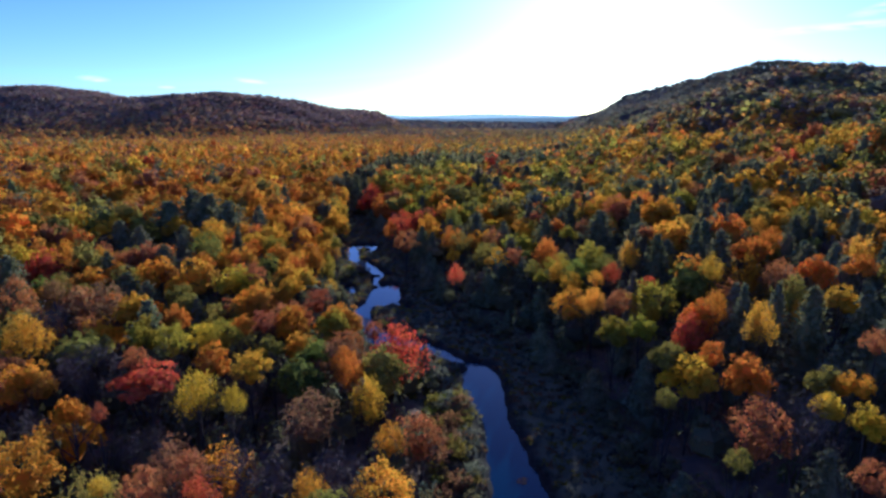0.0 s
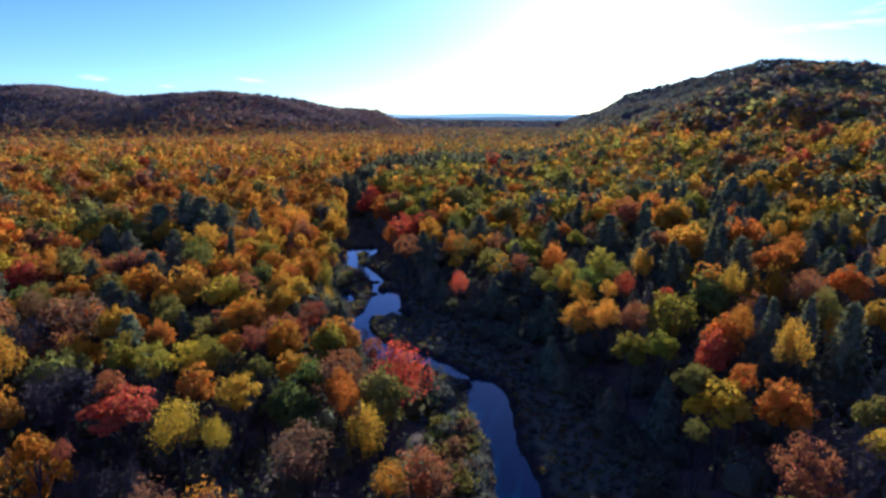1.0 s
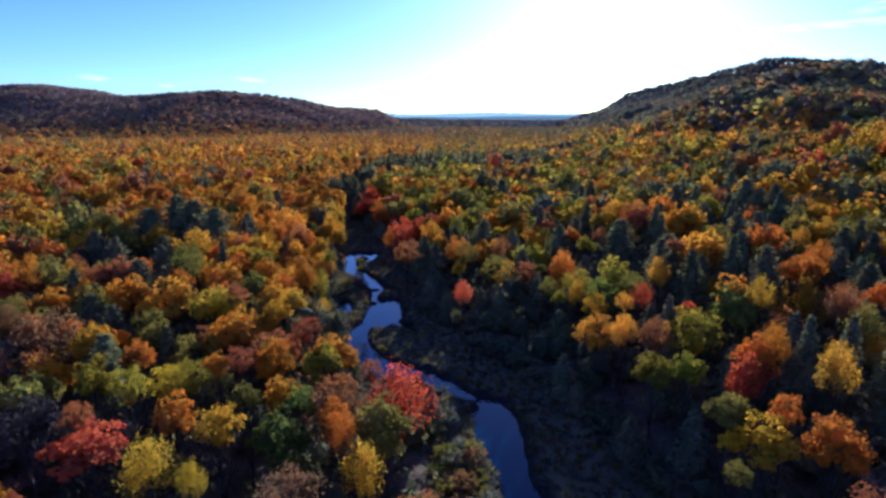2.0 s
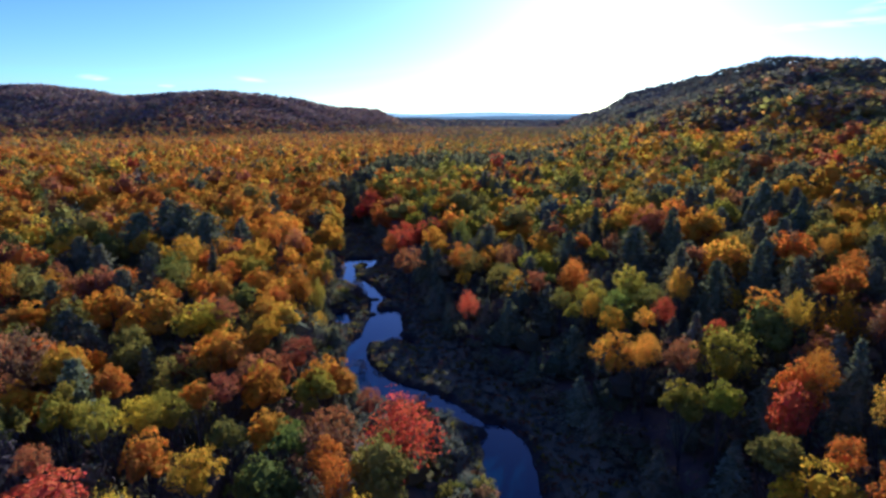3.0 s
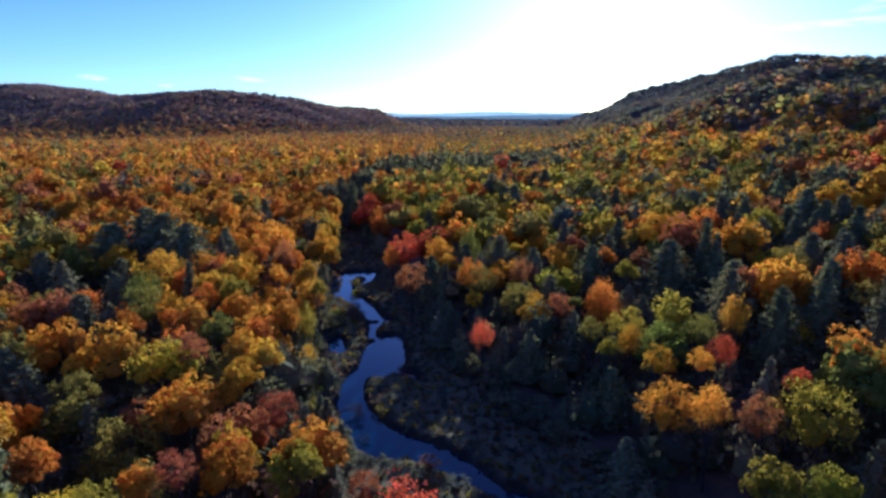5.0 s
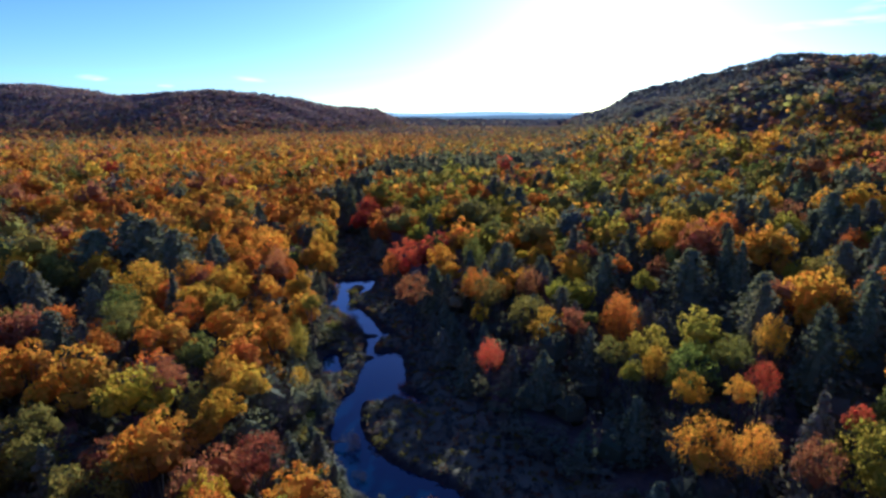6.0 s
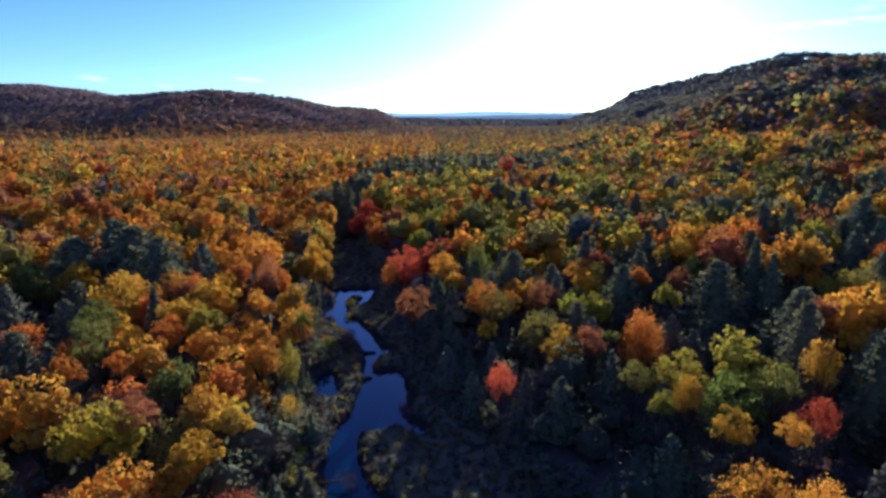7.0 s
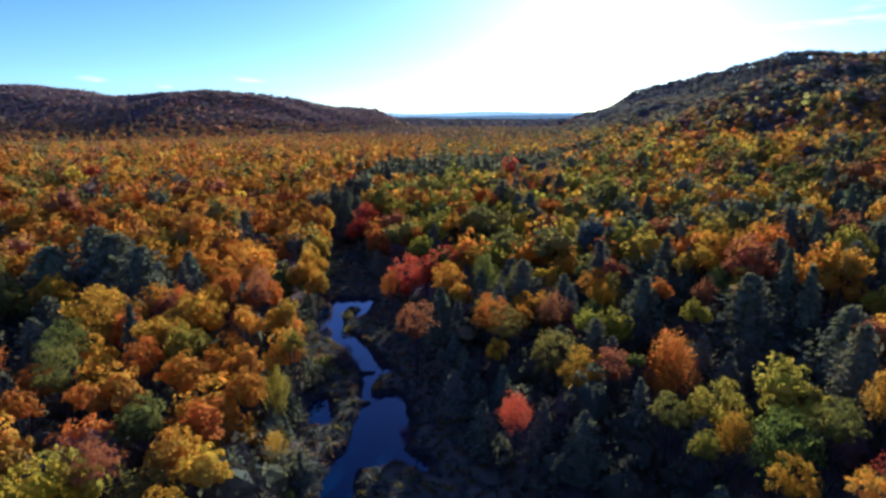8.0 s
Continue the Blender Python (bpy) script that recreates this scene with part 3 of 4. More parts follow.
leafy(-40.5, 74.0, 17.4, 4.3, RED, "broad", 0.62)
leafy(-57.1, 74.4, 17.9, 3.6, AMBER, "broad")
leafy(34.2, 75.0, 18.0, 3.6, YELLOW, "broad")
leafy(38.2, 77.8, 19.1, 1.8, ORANGE, "loose")
leafy(-44.7, 79.1, 17.6, 1.7, RUST, "loose")
leafy(-28.0, 79.4, 17.1, 2.6, GOLD, "loose")
leafy(-20.8, 79.5, 16.5, 4.4, GREEN, "broad")
leafy(-13.5, 79.8, 15.7, 2.6, ORANGE, "fan")
leafy(33.4, 80.0, 17.7, 2.4, OLIVE, "broad")
bare(-52.8, 81.1, 17.8)
leafy(33.8, 82.1, 17.8, 2.7, OLIVE, "broad")
leafy(-15.1, 83.3, 15.9, 1.8, ORANGE, "loose")
leafy(-35.4, 83.5, 17.3, 3.2, AMBER, "broad")
conifer(55.5, 83.8, 25.1, "pine", PINE, 0.70)
leafy(49.0, 85.6, 21.8, 3.0, GOLD, "fan")
leafy(-16.1, 85.9, 16.0, 3.4, BROWN, "loose")
leafy(-26.8, 86.0, 17.1, 2.0, OLIVE, "broad")
leafy(-20.0, 87.6, 16.4, 2.8, GREEN, "broad")
leafy(62.3, 88.0, 25.1, 2.6, GOLD, "broad")
leafy(-23.1, 88.5, 16.8, 2.5, AMBER, "broad")
leafy(-44.1, 89.6, 17.5, 2.8, LIME, "loose")
leafy(-15.6, 89.9, 15.9, 2.9, RUST, "loose")
leafy(40.4, 90.2, 19.6, 3.1, RED, "broad", 1.25)
leafy(-38.9, 90.3, 17.4, 2.5, YELLOW, "loose")
leafy(-68.4, 90.4, 18.0, 3.3, GOLD, "fan")
leafy(-50.1, 91.5, 17.7, 3.1, LIME, "broad")
leafy(-36.3, 91.6, 17.3, 2.4, LIME, "loose")
conifer(55.4, 92.6, 23.5, "spruce", SPRUCE, 0.70)
leafy(-7.4, 92.8, 14.8, 5.8, RED, "fan", 1.1)
leafy(33.7, 94.1, 17.8, 2.5, LIME, "broad")
leafy(-51.0, 94.6, 17.7, 2.1, LIME, "broad")
leafy(43.6, 94.4, 20.5, 3.0, ORANGE, "broad", 1.2)
conifer(51.2, 95.2, 22.4, "spruce", SPRUCE, 0.70)
leafy(46.4, 95.2, 21.0, 2.4, AMBER, "fan")
leafy(-34.3, 95.3, 17.3, 2.0, AMBER, "broad")
leafy(-11.9, 96.4, 15.5, 1.7, RUST, "loose")
leafy(30.0, 96.9, 16.4, 3.1, LIME, "broad")
leafy(-31.6, 97.4, 17.2, 2.1, CRIMSON, "loose")
leafy(72.2, 97.7, 27.0, 2.4, ORANGE, "broad")
leafy(-48.0, 99.8, 17.7, 2.7, ORANGE, "broad")
leafy(-26.8, 99.8, 17.1, 2.9, AMBER, "broad")
leafy(-20.0, 100.2, 16.4, 2.9, LIME, "broad")
leafy(-27.6, 101.6, 17.1, 2.8, ORANGE, "broad")
leafy(67.8, 102.4, 26.2, 3.3, ORANGE, "broad")
leafy(-20.3, 103.2, 16.5, 2.2, AMBER, "broad")
leafy(-58.3, 105.3, 18.0, 3.2, GOLD, "broad")
leafy(-59.2, 107.2, 18.0, 3.6, GOLD, "broad")
leafy(40.3, 107.6, 19.6, 4.1, LIME, "loose")
leafy(33.9, 107.8, 17.9, 2.7, RUST, "loose")
leafy(-67.7, 109.3, 18.0, 5.2, BROWN, "loose")
leafy(-24.8, 110.9, 17.0, 2.4, CRIMSON, "loose")
leafy(-85.2, 111.1, 18.1, 4.5, RUST, "loose")
leafy(40.6, 112.3, 19.7, 1.9, RED, "broad")
leafy(30.2, 112.4, 16.4, 2.4, GOLD, "fan")
leafy(53.7, 112.9, 23.1, 2.7, YELLOW, "fan")
leafy(-38.3, 113.0, 17.4, 3.7, AMBER, "broad")
leafy(50.7, 115.0, 22.3, 4.6, GREEN, "broad")
conifer(38.9, 115.3, 19.2, "spruce", SPRUCE, 0.70)
leafy(-38.5, 115.6, 17.4, 4.3, AMBER, "broad")
leafy(26.3, 116.4, 15.1, 3.3, AMBER, "loose")
leafy(52.3, 118.5, 22.7, 4.5, AMBER, "broad")
leafy(63.4, 121.0, 25.3, 2.7, ORANGE, "broad")
leafy(-33.6, 121.1, 17.2, 3.6, GOLD, "broad")
leafy(66.7, 121.9, 25.9, 3.8, ORANGE, "broad")
leafy(33.2, 122.8, 17.6, 1.7, GOLD, "loose")
conifer(60.3, 124.4, 26.2, "pine", PINE, 0.70)
leafy(37.1, 124.5, 18.8, 2.1, RED, "fan")
leafy(-46.8, 126.2, 17.6, 4.5, YELLOW, "broad")
leafy(29.1, 127.7, 16.0, 2.2, GOLD, "loose")
leafy(-45.2, 128.1, 17.6, 3.7, LIME, "broad")
leafy(-42.7, 128.6, 17.5, 2.2, RUST, "loose")
leafy(-32.0, 129.4, 17.2, 2.7, YELLOW, "broad")
bare(-46.6, 131.2, 17.6)
bare(-28.5, 132.0, 12.0)
leafy(-58.2, 132.7, 17.9, 5.6, GOLD, "broad")
conifer(49.9, 132.8, 23.5, "pine", PINE, 0.70)
leafy(-36.6, 133.0, 17.3, 3.3, GOLD, "broad")
leafy(32.0, 134.8, 17.0, 4.1, GREEN, "loose")
leafy(38.7, 135.4, 18.0, 2.4, GREEN, "loose")
leafy(23.6, 135.4, 14.7, 1.7, LIME, "broad")
leafy(44.6, 136.1, 20.7, 2.9, GOLD, "fan")
leafy(-68.4, 136.5, 18.0, 4.8, AMBER, "broad")
leafy(27.7, 137.2, 15.5, 2.3, GOLD, "fan")
bare(-32.5, 137.4, 12.0)
leafy(-43.5, 139.2, 17.5, 3.7, GREEN, "broad")
leafy(-36.2, 139.5, 17.3, 3.9, ORANGE, "broad")
leafy(-58.8, 140.8, 18.0, 2.4, ORANGE, "broad")
conifer(62.2, 141.1, 25.0, "spruce", PINE, 0.78)
leafy(-52.3, 142.7, 17.8, 1.9, ORANGE, "broad")
leafy(-101.2, 143.2, 18.1, 5.1, RED, "broad")
leafy(38.2, 144.2, 19.1, 4.9, LIME, "broad")
leafy(-28.8, 144.4, 9.5, 1.6, YELLOW, "fan")
leafy(29.7, 144.6, 16.2, 3.4, LIME, "loose")
leafy(22.9, 144.7, 14.6, 2.3, OLIVE, "loose")
conifer(48.3, 146.2, 23.1, "pine", PINE, 0.70)
leafy(-38.3, 146.6, 17.4, 6.7, AMBER, "broad")
leafy(-33.5, 148.3, 17.2, 3.0, AMBER, "broad")
leafy(-109.9, 148.4, 18.2, 4.6, YELLOW, "broad")
leafy(72.1, 148.7, 27.0, 5.4, ORANGE, "broad")
leafy(-52.4, 149.2, 17.8, 4.4, AMBER, "broad")
leafy(3.4, 149.3, 12.3, 2.6, RED, "fan")
conifer(20.9, 149.7, 14.3, "spruce", SPRUCE, 0.73)
leafy(53.3, 150.9, 23.0, 2.4, RUST, "broad")
conifer(7.8, 151.2, 10.6, "spruce", SPRUCE, 0.91)
leafy(-94.1, 151.6, 18.1, 5.4, OLIVE, "broad")
leafy(-79.8, 151.8, 18.1, 4.8, RUST, "broad")
leafy(61.6, 151.9, 24.9, 6.6, GOLD, "broad")
leafy(-44.1, 153.2, 17.5, 3.3, AMBER, "broad")
leafy(-62.6, 153.9, 18.0, 3.6, OLIVE, "loose")
leafy(-36.9, 157.0, 17.3, 3.1, AMBER, "broad")
leafy(28.8, 158.4, 15.9, 4.4, ORANGE, "fan")
leafy(23.1, 158.9, 14.6, 1.6, GREEN, "broad")
leafy(29.3, 160.7, 16.1, 4.2, ORANGE, "fan")
leafy(20.2, 160.8, 14.2, 2.6, RUST, "loose")
leafy(15.6, 162.0, 13.6, 3.3, GOLD, "loose")
leafy(-30.4, 162.3, 17.2, 2.2, LIME, "broad")
leafy(-67.5, 163.3, 18.0, 3.2, GREEN, "loose")
conifer(3.4, 165.3, 9.5, "spruce", SPRUCE, 0.93)
leafy(-54.9, 167.6, 17.9, 3.5, GOLD, "broad")
leafy(13.2, 170.6, 13.4, 3.8, OLIVE, "loose")
leafy(37.8, 171.8, 19.0, 2.6, LIME, "broad")
conifer(46.9, 171.9, 22.7, "pine", PINE, 1.24)
leafy(3.1, 172.8, 11.0, 1.9, GOLD, "loose")
conifer(58.1, 173.2, 24.2, "spruce", PINE, 0.70)
conifer(-62.0, 173.3, 18.0, "spruce", PINE, 0.70)
leafy(-41.3, 173.5, 17.5, 3.1, AMBER, "broad")
leafy(25.7, 179.3, 15.0, 3.4, LIME, "broad")
leafy(21.3, 179.6, 14.4, 2.7, LIME, "broad")
leafy(-36.4, 179.8, 17.3, 3.8, GOLD, "broad")
leafy(68.1, 180.0, 26.2, 3.8, GOLD, "broad")
leafy(-11.5, 180.8, 15.4, 3.5, RUST, "loose")
leafy(-73.0, 182.7, 18.0, 7.2, GOLD, "loose")
leafy(-55.9, 182.8, 17.9, 5.5, GOLD, "broad")
leafy(68.2, 183.4, 26.2, 6.0, AMBER, "broad")
conifer(60.5, 184.2, 24.7, "spruce", PINE, 0.71)
conifer(33.0, 184.9, 19.0, "pine", PINE, 0.94)
leafy(9.1, 186.5, 13.1, 2.4, AMBER, "broad")
leafy(36.6, 187.6, 18.7, 3.4, ORANGE, "broad")
leafy(-44.6, 190.8, 17.6, 3.1, RUST, "broad")
conifer(-7.0, 194.9, 14.3, "spruce", PINE, 1.10)
leafy(27.5, 195.3, 15.4, 2.7, GOLD, "broad")
leafy(59.6, 196.0, 24.5, 5.8, RUST, "broad")
conifer(21.1, 196.0, 14.4, "spruce", SPRUCE, 0.98)
leafy(13.8, 196.3, 13.4, 5.3, GOLD, "broad")
leafy(-54.6, 197.7, 17.8, 4.4, ORANGE, "broad")
conifer(1.7, 198.0, 12.6, "spruce", PINE, 1.27)
leafy(50.8, 202.2, 22.3, 4.6, GOLD, "broad")
conifer(-65.9, 203.9, 18.0, "spruce", PINE, 0.74)
leafy(-2.5, 204.0, 13.1, 3.0, GOLD, "broad")
conifer(-76.0, 205.7, 21.2, "pine", PINE, 1.25)
leafy(33.6, 207.0, 17.7, 2.8, RUST, "broad")
conifer(-99.6, 209.9, 20.4, "pine", PINE, 1.6)
conifer(47.4, 212.3, 21.3, "spruce", PINE, 1.03)
leafy(17.3, 214.2, 13.8, 1.8, YELLOW, "broad")
conifer(-94.1, 219.5, 23.4, "pine", PINE, 1.35)
leafy(62.5, 222.6, 25.1, 6.2, LIME, "broad")
conifer(11.6, 224.8, 13.3, "spruce", SPRUCE, 1.50)
leafy(-57.6, 225.3, 17.9, 6.0, AMBER, "loose")
leafy(-72.5, 228.9, 18.0, 6.9, AMBER, "broad")
leafy(-85.7, 234.4, 18.1, 7.2, AMBER, "broad")
leafy(18.2, 247.7, 14.0, 5.3, OLIVE, "broad")
leafy(3.5, 260.3, 12.7, 6.5, LIME, "broad")
conifer(-86.0, 212.0, 22.6, "pine", PINE, 1.5)
conifer(-56.0, 386.0, 18.5, "spruce", PINE, 1.4)
conifer(-50.5, 374.0, 17.5, "spruce", PINE, 1.3)
conifer(-60.0, 366.0, 18.0, "pine", PINE, 1.0)
conifer(-53.0, 358.0, 16.5, "spruce", PINE, 1.3)
conifer(-57.5, 350.0, 16.0, "spruce", PINE, 1.2)
conifer(-51.0, 346.0, 15.0, "spruce", PINE, 1.2)
conifer(-66.5, 209.0, 19.2, "spruce", PINE, 1.2)
conifer(61.3, 442.3, 17.0, "spruce", PINE, 0.95)
conifer(37.6, 387.5, 17.5, "spruce", PINE, 0.9)
conifer(76.6, 189.0, 25.0, "pine", PINE, 0.8)
conifer(96.7, 204.8, 30.5, "pine", PINE, 1.15)
conifer(103.0, 199.0, 29.5, "pine", PINE, 1.0)
conifer(75.6, 199.5, 24.5, "pine", PINE, 0.8)
conifer(67.3, 199.5, 23.5, "pine", PINE, 0.8)
conifer(49.0, 203.0, 21.0, "spruce", PINE, 0.8)
conifer(40.5, 197.5, 19.0, "pine", PINE, 0.85)
conifer(54.3, 157.0, 22.0, "pine", PINE, 1.05)
conifer(90.2, 239.6, 27.0, "spruce", SPRUCE, 0.8)
conifer(91.9, 288.5, 26.0, "spruce", SPRUCE, 0.9)
conifer(6.0, 197.2, 14.0, "spruce", SPRUCE, 0.9)
conifer(-3.5, 188.2, 13.6, "spruce", SPRUCE, 0.8)
conifer(67.5, 148.0, 24.5, "pine", PINE, 0.9)
conifer(77.2, 169.8, 25.0, "pine", PINE, 1.0)
conifer(-72.0, 128.5, 15.5, "pine", PINE, 1.0)
conifer(-64.8, 123.0, 15.0, "pine", PINE, 0.9)
conifer(-74.3, 152.0, 17.0, "pine", PINE, 1.0)
conifer(-66.7, 149.0, 16.0, "spruce", PINE, 0.9)
conifer(-92.6, 175.5, 17.5, "pine", PINE, 1.0)
conifer(-81.8, 181.0, 17.0, "pine", PINE, 0.9)
conifer(-104.9, 187.0, 17.5, "pine", PINE, 1.0)
conifer(-77.3, 170.0, 16.5, "pine", PINE, 0.9)
conifer(-57.3, 167.0, 15.5, "spruce", PINE, 0.8)
conifer(-49.8, 113.0, 14.5, "spruce", PINE, 0.8)
leafy(104.4, 272.6, 28.0, 8.0, GOLD, "broad")
leafy(86.2, 264.1, 25.5, 5.6, ORANGE, "broad")
leafy(97.1, 236.2, 28.5, 5.0, GOLD, "broad")
leafy(93.1, 218.0, 27.5, 6.5, RUST, "broad")
leafy(103.6, 216.6, 30.5, 4.4, GOLD, "broad")
leafy(111.7, 213.5, 32.5, 7.2, GOLD, "broad")
leafy(71.5, 211.0, 24.0, 5.4, ORANGE, "broad")
leafy(70.0, 282.8, 22.5, 7.4, ORANGE, "broad")
leafy(59.8, 246.0, 21.0, 6.0, RUST, "broad")
leafy(35.7, 312.1, 17.5, 5.8, ORANGE, "broad")
leafy(123.3, 360.0, 29.5, 9.0, AMBER, "broad")
leafy(137.9, 275.0, 33.5, 8.0, RUST, "broad")
leafy(133.9, 309.0, 32.0, 7.0, GREEN, "broad")
leafy(-37.2, 212.0, 14.5, 2.6, GOLD, "broad", 1.4)
leafy(-41.5, 216.0, 16.0, 4.2, AMBER, "broad")
leafy(-42.5, 232.0, 16.0, 4.0, GOLD, "broad", 1.3)
leafy(-34.3, 169.5, 15.2, 3.2, GOLD, "broad", 1.3)
leafy(-31.5, 155.0, 13.6, 2.6, LIME, "fan", 1.5)
leafy(-36.4, 156.0, 15.0, 3.2, AMBER, "broad", 1.2)
leafy(-45.7, 196.0, 16.6, 4.2, ORANGE, "broad")
leafy(-16.0, 218.3, 15.0, 4.4, RED, "loose", 1.2)
leafy(-10.6, 223.3, 15.2, 3.8, RED, "broad", 1.2)
leafy(-19.5, 215.0, 12.4, 2.8, ORANGE, "fan", 1.3)
leafy(-2.4, 204.1, 12.6, 3.0, GOLD, "broad")
leafy(-37.5, 320.5, 15.2, 6.0, RED, "broad", 1.1)
leafy(-38.2, 299.0, 13.6, 4.8, RED, "broad", 1.1)
leafy(-34.0, 344.4, 17.0, 5.0, RED, "broad", 1.1)
leafy(-29.6, 275.0, 13.0, 4.6, ORANGE, "broad", 1.2)
leafy(-31.5, 288.0, 13.4, 4.0, ORANGE, "broad", 1.2)
leafy(-23.5, 360.5, 17.0, 5.4, RED, "broad")
leafy(-23.7, 305.5, 14.2, 4.6, ORANGE, "broad", 1.2)
leafy(-26.5, 322.0, 16.0, 6.0, LIME, "broad", 0.8)
leafy(-14.4, 267.1, 14.6, 3.6, ORANGE, "broad", 1.2)
leafy(-13.2, 252.0, 14.8, 5.2, LIME, "broad", 0.8)
leafy(-44.6, 415.0, 17.4, 8.0, AMBER, "broad")
leafy(-4.5, 384.0, 18.4, 8.2, LIME, "broad", 1.1)
leafy(-13.5, 368.0, 17.2, 6.0, LIME, "broad")
leafy(-4.0, 302.0, 16.2, 6.0, LIME, "broad")
leafy(18.3, 304.0, 17.8, 6.4, LIME, "broad", 1.4)
leafy(10.5, 296.0, 16.2, 5.0, OLIVE, "broad", 1.2)
leafy(4.5, 414.0, 18.0, 6.4, LIME, "broad")
leafy(15.0, 418.0, 17.8, 6.4, OLIVE, "broad")
leafy(15.1, 325.0, 17.6, 4.0, ORANGE, "broad")
leafy(43.6, 440.0, 18.0, 5.0, GOLD, "broad")
leafy(38.0, 304.0, 18.4, 4.8, ORANGE, "broad")
leafy(46.1, 303.0, 19.0, 4.2, RUST, "broad")
leafy(42.0, 252.0, 20.6, 7.6, GREY, "broad", 0.9)
leafy(-60.9, 305.0, 17.2, 4.8, GOLD, "broad")
leafy(-50.6, 294.0, 15.8, 4.0, GOLD, "broad", 1.3)
leafy(-48.4, 268.5, 15.2, 4.0, GOLD, "broad", 1.3)
leafy(-45.2, 250.0, 15.4, 4.0, GOLD, "broad", 1.3)
leafy(-63.0, 278.0, 16.8, 5.6, ORANGE, "broad")
conifer(27.5, 300.0, 21.0, "spruce", SPRUCE, 1.5)
conifer(24.5, 312.0, 19.0, "spruce", SPRUCE, 1.4)
conifer(52.5, 368.0, 21.5, "pine", PINE, 0.9)
conifer(47.5, 374.0, 20.0, "spruce", PINE, 1.3)
conifer(29.6, 353.0, 19.5, "spruce", SPRUCE, 1.3)
conifer(-44.5, 332.0, 16.4, "pine", PINE, 0.9)
conifer(-48.6, 330.0, 15.6, "spruce", PINE, 1.4)
conifer(-50.4, 341.0, 17.2, "pine", PINE, 1.0)
conifer(-46.0, 318.0, 14.0, "spruce", PINE, 1.4)
conifer(-43.8, 308.0, 12.6, "spruce", PINE, 1.4)

# shrubs, reeds and young conifers on the banks
def dry(a, b, gap, start=150):
    """Far enough from the water, and off the open bank below the small pool."""
    return wet(np.array(a), np.array(b)) < -gap and not (start < b < 178 and a > -29.5) and not (185 < b < 216 and a > -38) and not (103 < b < 128 and a > -18)


rs = np.random.RandomState(61)
for a, b, h, w, c in ((2.6, 76, 4, 1.8, OLIVE), (3.6, 80, 4, 1.7, GREY), (0.9, 79, 4.5, 1.9, BROWN), (1.4, 85, 4, 1.8, BROWN), (3.4, 87, 3, 1.5, OLIVE),
                      (4.4, 71, 3.5, 1.6, GREY), (2.2, 69, 4.5, 1.9, BROWN), (0.2, 91, 3.5, 1.7, GREY), (2.8, 92, 2.5, 1.4, BROWN),
                      (-15.9, 138.6, 1.5, 1.1, TWIG), (-15.2, 136.4, 1.2, 1.0, OLIVE), (-9.6, 122.6, 1.1, 1.0, OLIVE), (-31.5, 186, 2.2, 2.4, BROWN), (-30.6, 212, 2.6, 1.8, OLIVE),
                      (-29.5, 206, 2.2, 1.7, OLIVE), (-2, 114.5, 2.2, 1.7, GREY), (11.3, 73.5, 1.3, 0.9, BROWN), (-46.6, 303, 4.0, 3.0, GREY), (-6, 118.5, 2.4, 1.9, BROWN)):
    shrub(a, b, h, w, c)
for a, b, long, turn in ((-33.5, 187.5, 9, 75), (-32.0, 192.0, 8, 60), (-22.5, 136.4, 5.5, 80), (-15.4, 136.0, 2.6, 110), (-30.0, 184.0, 7, 85), (-19.4, 129.0, 4.5, 70)):
    fallen(a, b, long, turn)
for b in np.arange(98, 330, 2.5):
    left = float(np.interp(b, *LEFT_EDGE))
    for a in (left + rs.uniform(0, 3), left + rs.uniform(2, 6), left + rs.uniform(5, 11)):
        low = b > 150
        if not dry(a, b, 2.6) or (low and a > left + 5):
            continue
        if rs.rand() < (0.06 if low else 0.2):
            conifer(a, b + rs.normal(0, 1), rs.uniform(6, 10), "spruce", SPRUCE, 1.15)
        else:
            shrub(a, b + rs.normal(0, 0.8), rs.uniform(1.5, 3) if low else rs.uniform(3, 6), rs.uniform(1.6, 2.4), (GREEN, GREY, PINE, OLIVE, GREY)[rs.randint(5)] if b < 260 else PINE)

for b in np.arange(128, 240, 1.5):
    a = float(np.interp(b, *LEFT_EDGE)) + rs.uniform(-1, 9)
    if dry(a, b, 1.8):
        shrub(a, b, rs.uniform(1.4, 3.2), rs.uniform(1.5, 2.4), (PINE, GREEN, SPRUCE, OLIVE)[rs.randint(4)])
for b in np.arange(112, 178, 2.0):
    for a in (float(np.interp(b, *LEFT_EDGE)) + rs.uniform(-6, -1), float(np.interp(b, *LEFT_EDGE)) + rs.uniform(-2, 5)):
        if dry(a, b, 2.4, 126):
            conifer(a, b, rs.uniform(5, 10), "spruce", (SPRUCE, PINE)[rs.randint(2)], rs.uniform(0.8, 1.1))
for b in np.arange(110, 170, 1.5):
    a = float(np.interp(b, *LEFT_EDGE)) + rs.uniform(-1.5, 5.5)
    if dry(a, b, 2.4):
        if rs.rand() < 0.35 and dry(a, b, 2.4, 126):
            conifer(a, b, rs.uniform(6, 9.5), "spruce", SPRUCE, rs.uniform(0.9, 1.2))
        else:
            shrub(a, b, rs.uniform(2.0, 3.4), rs.uniform(1.6, 2.3), (PINE, GREEN, SPRUCE, GREY)[rs.randint(4)])
for b in np.arange(122, 151, 1.6):
    for a in (rs.uniform(-24, -20), rs.uniform(-28, -24), rs.uniform(-32, -28)):
        if dry(a, b, 2.2):
            shrub(a, b, rs.uniform(1.6, 3.0), rs.uniform(1.4, 2.2), (PINE, SPRUCE, GREEN, PINE)[rs.randint(4)])
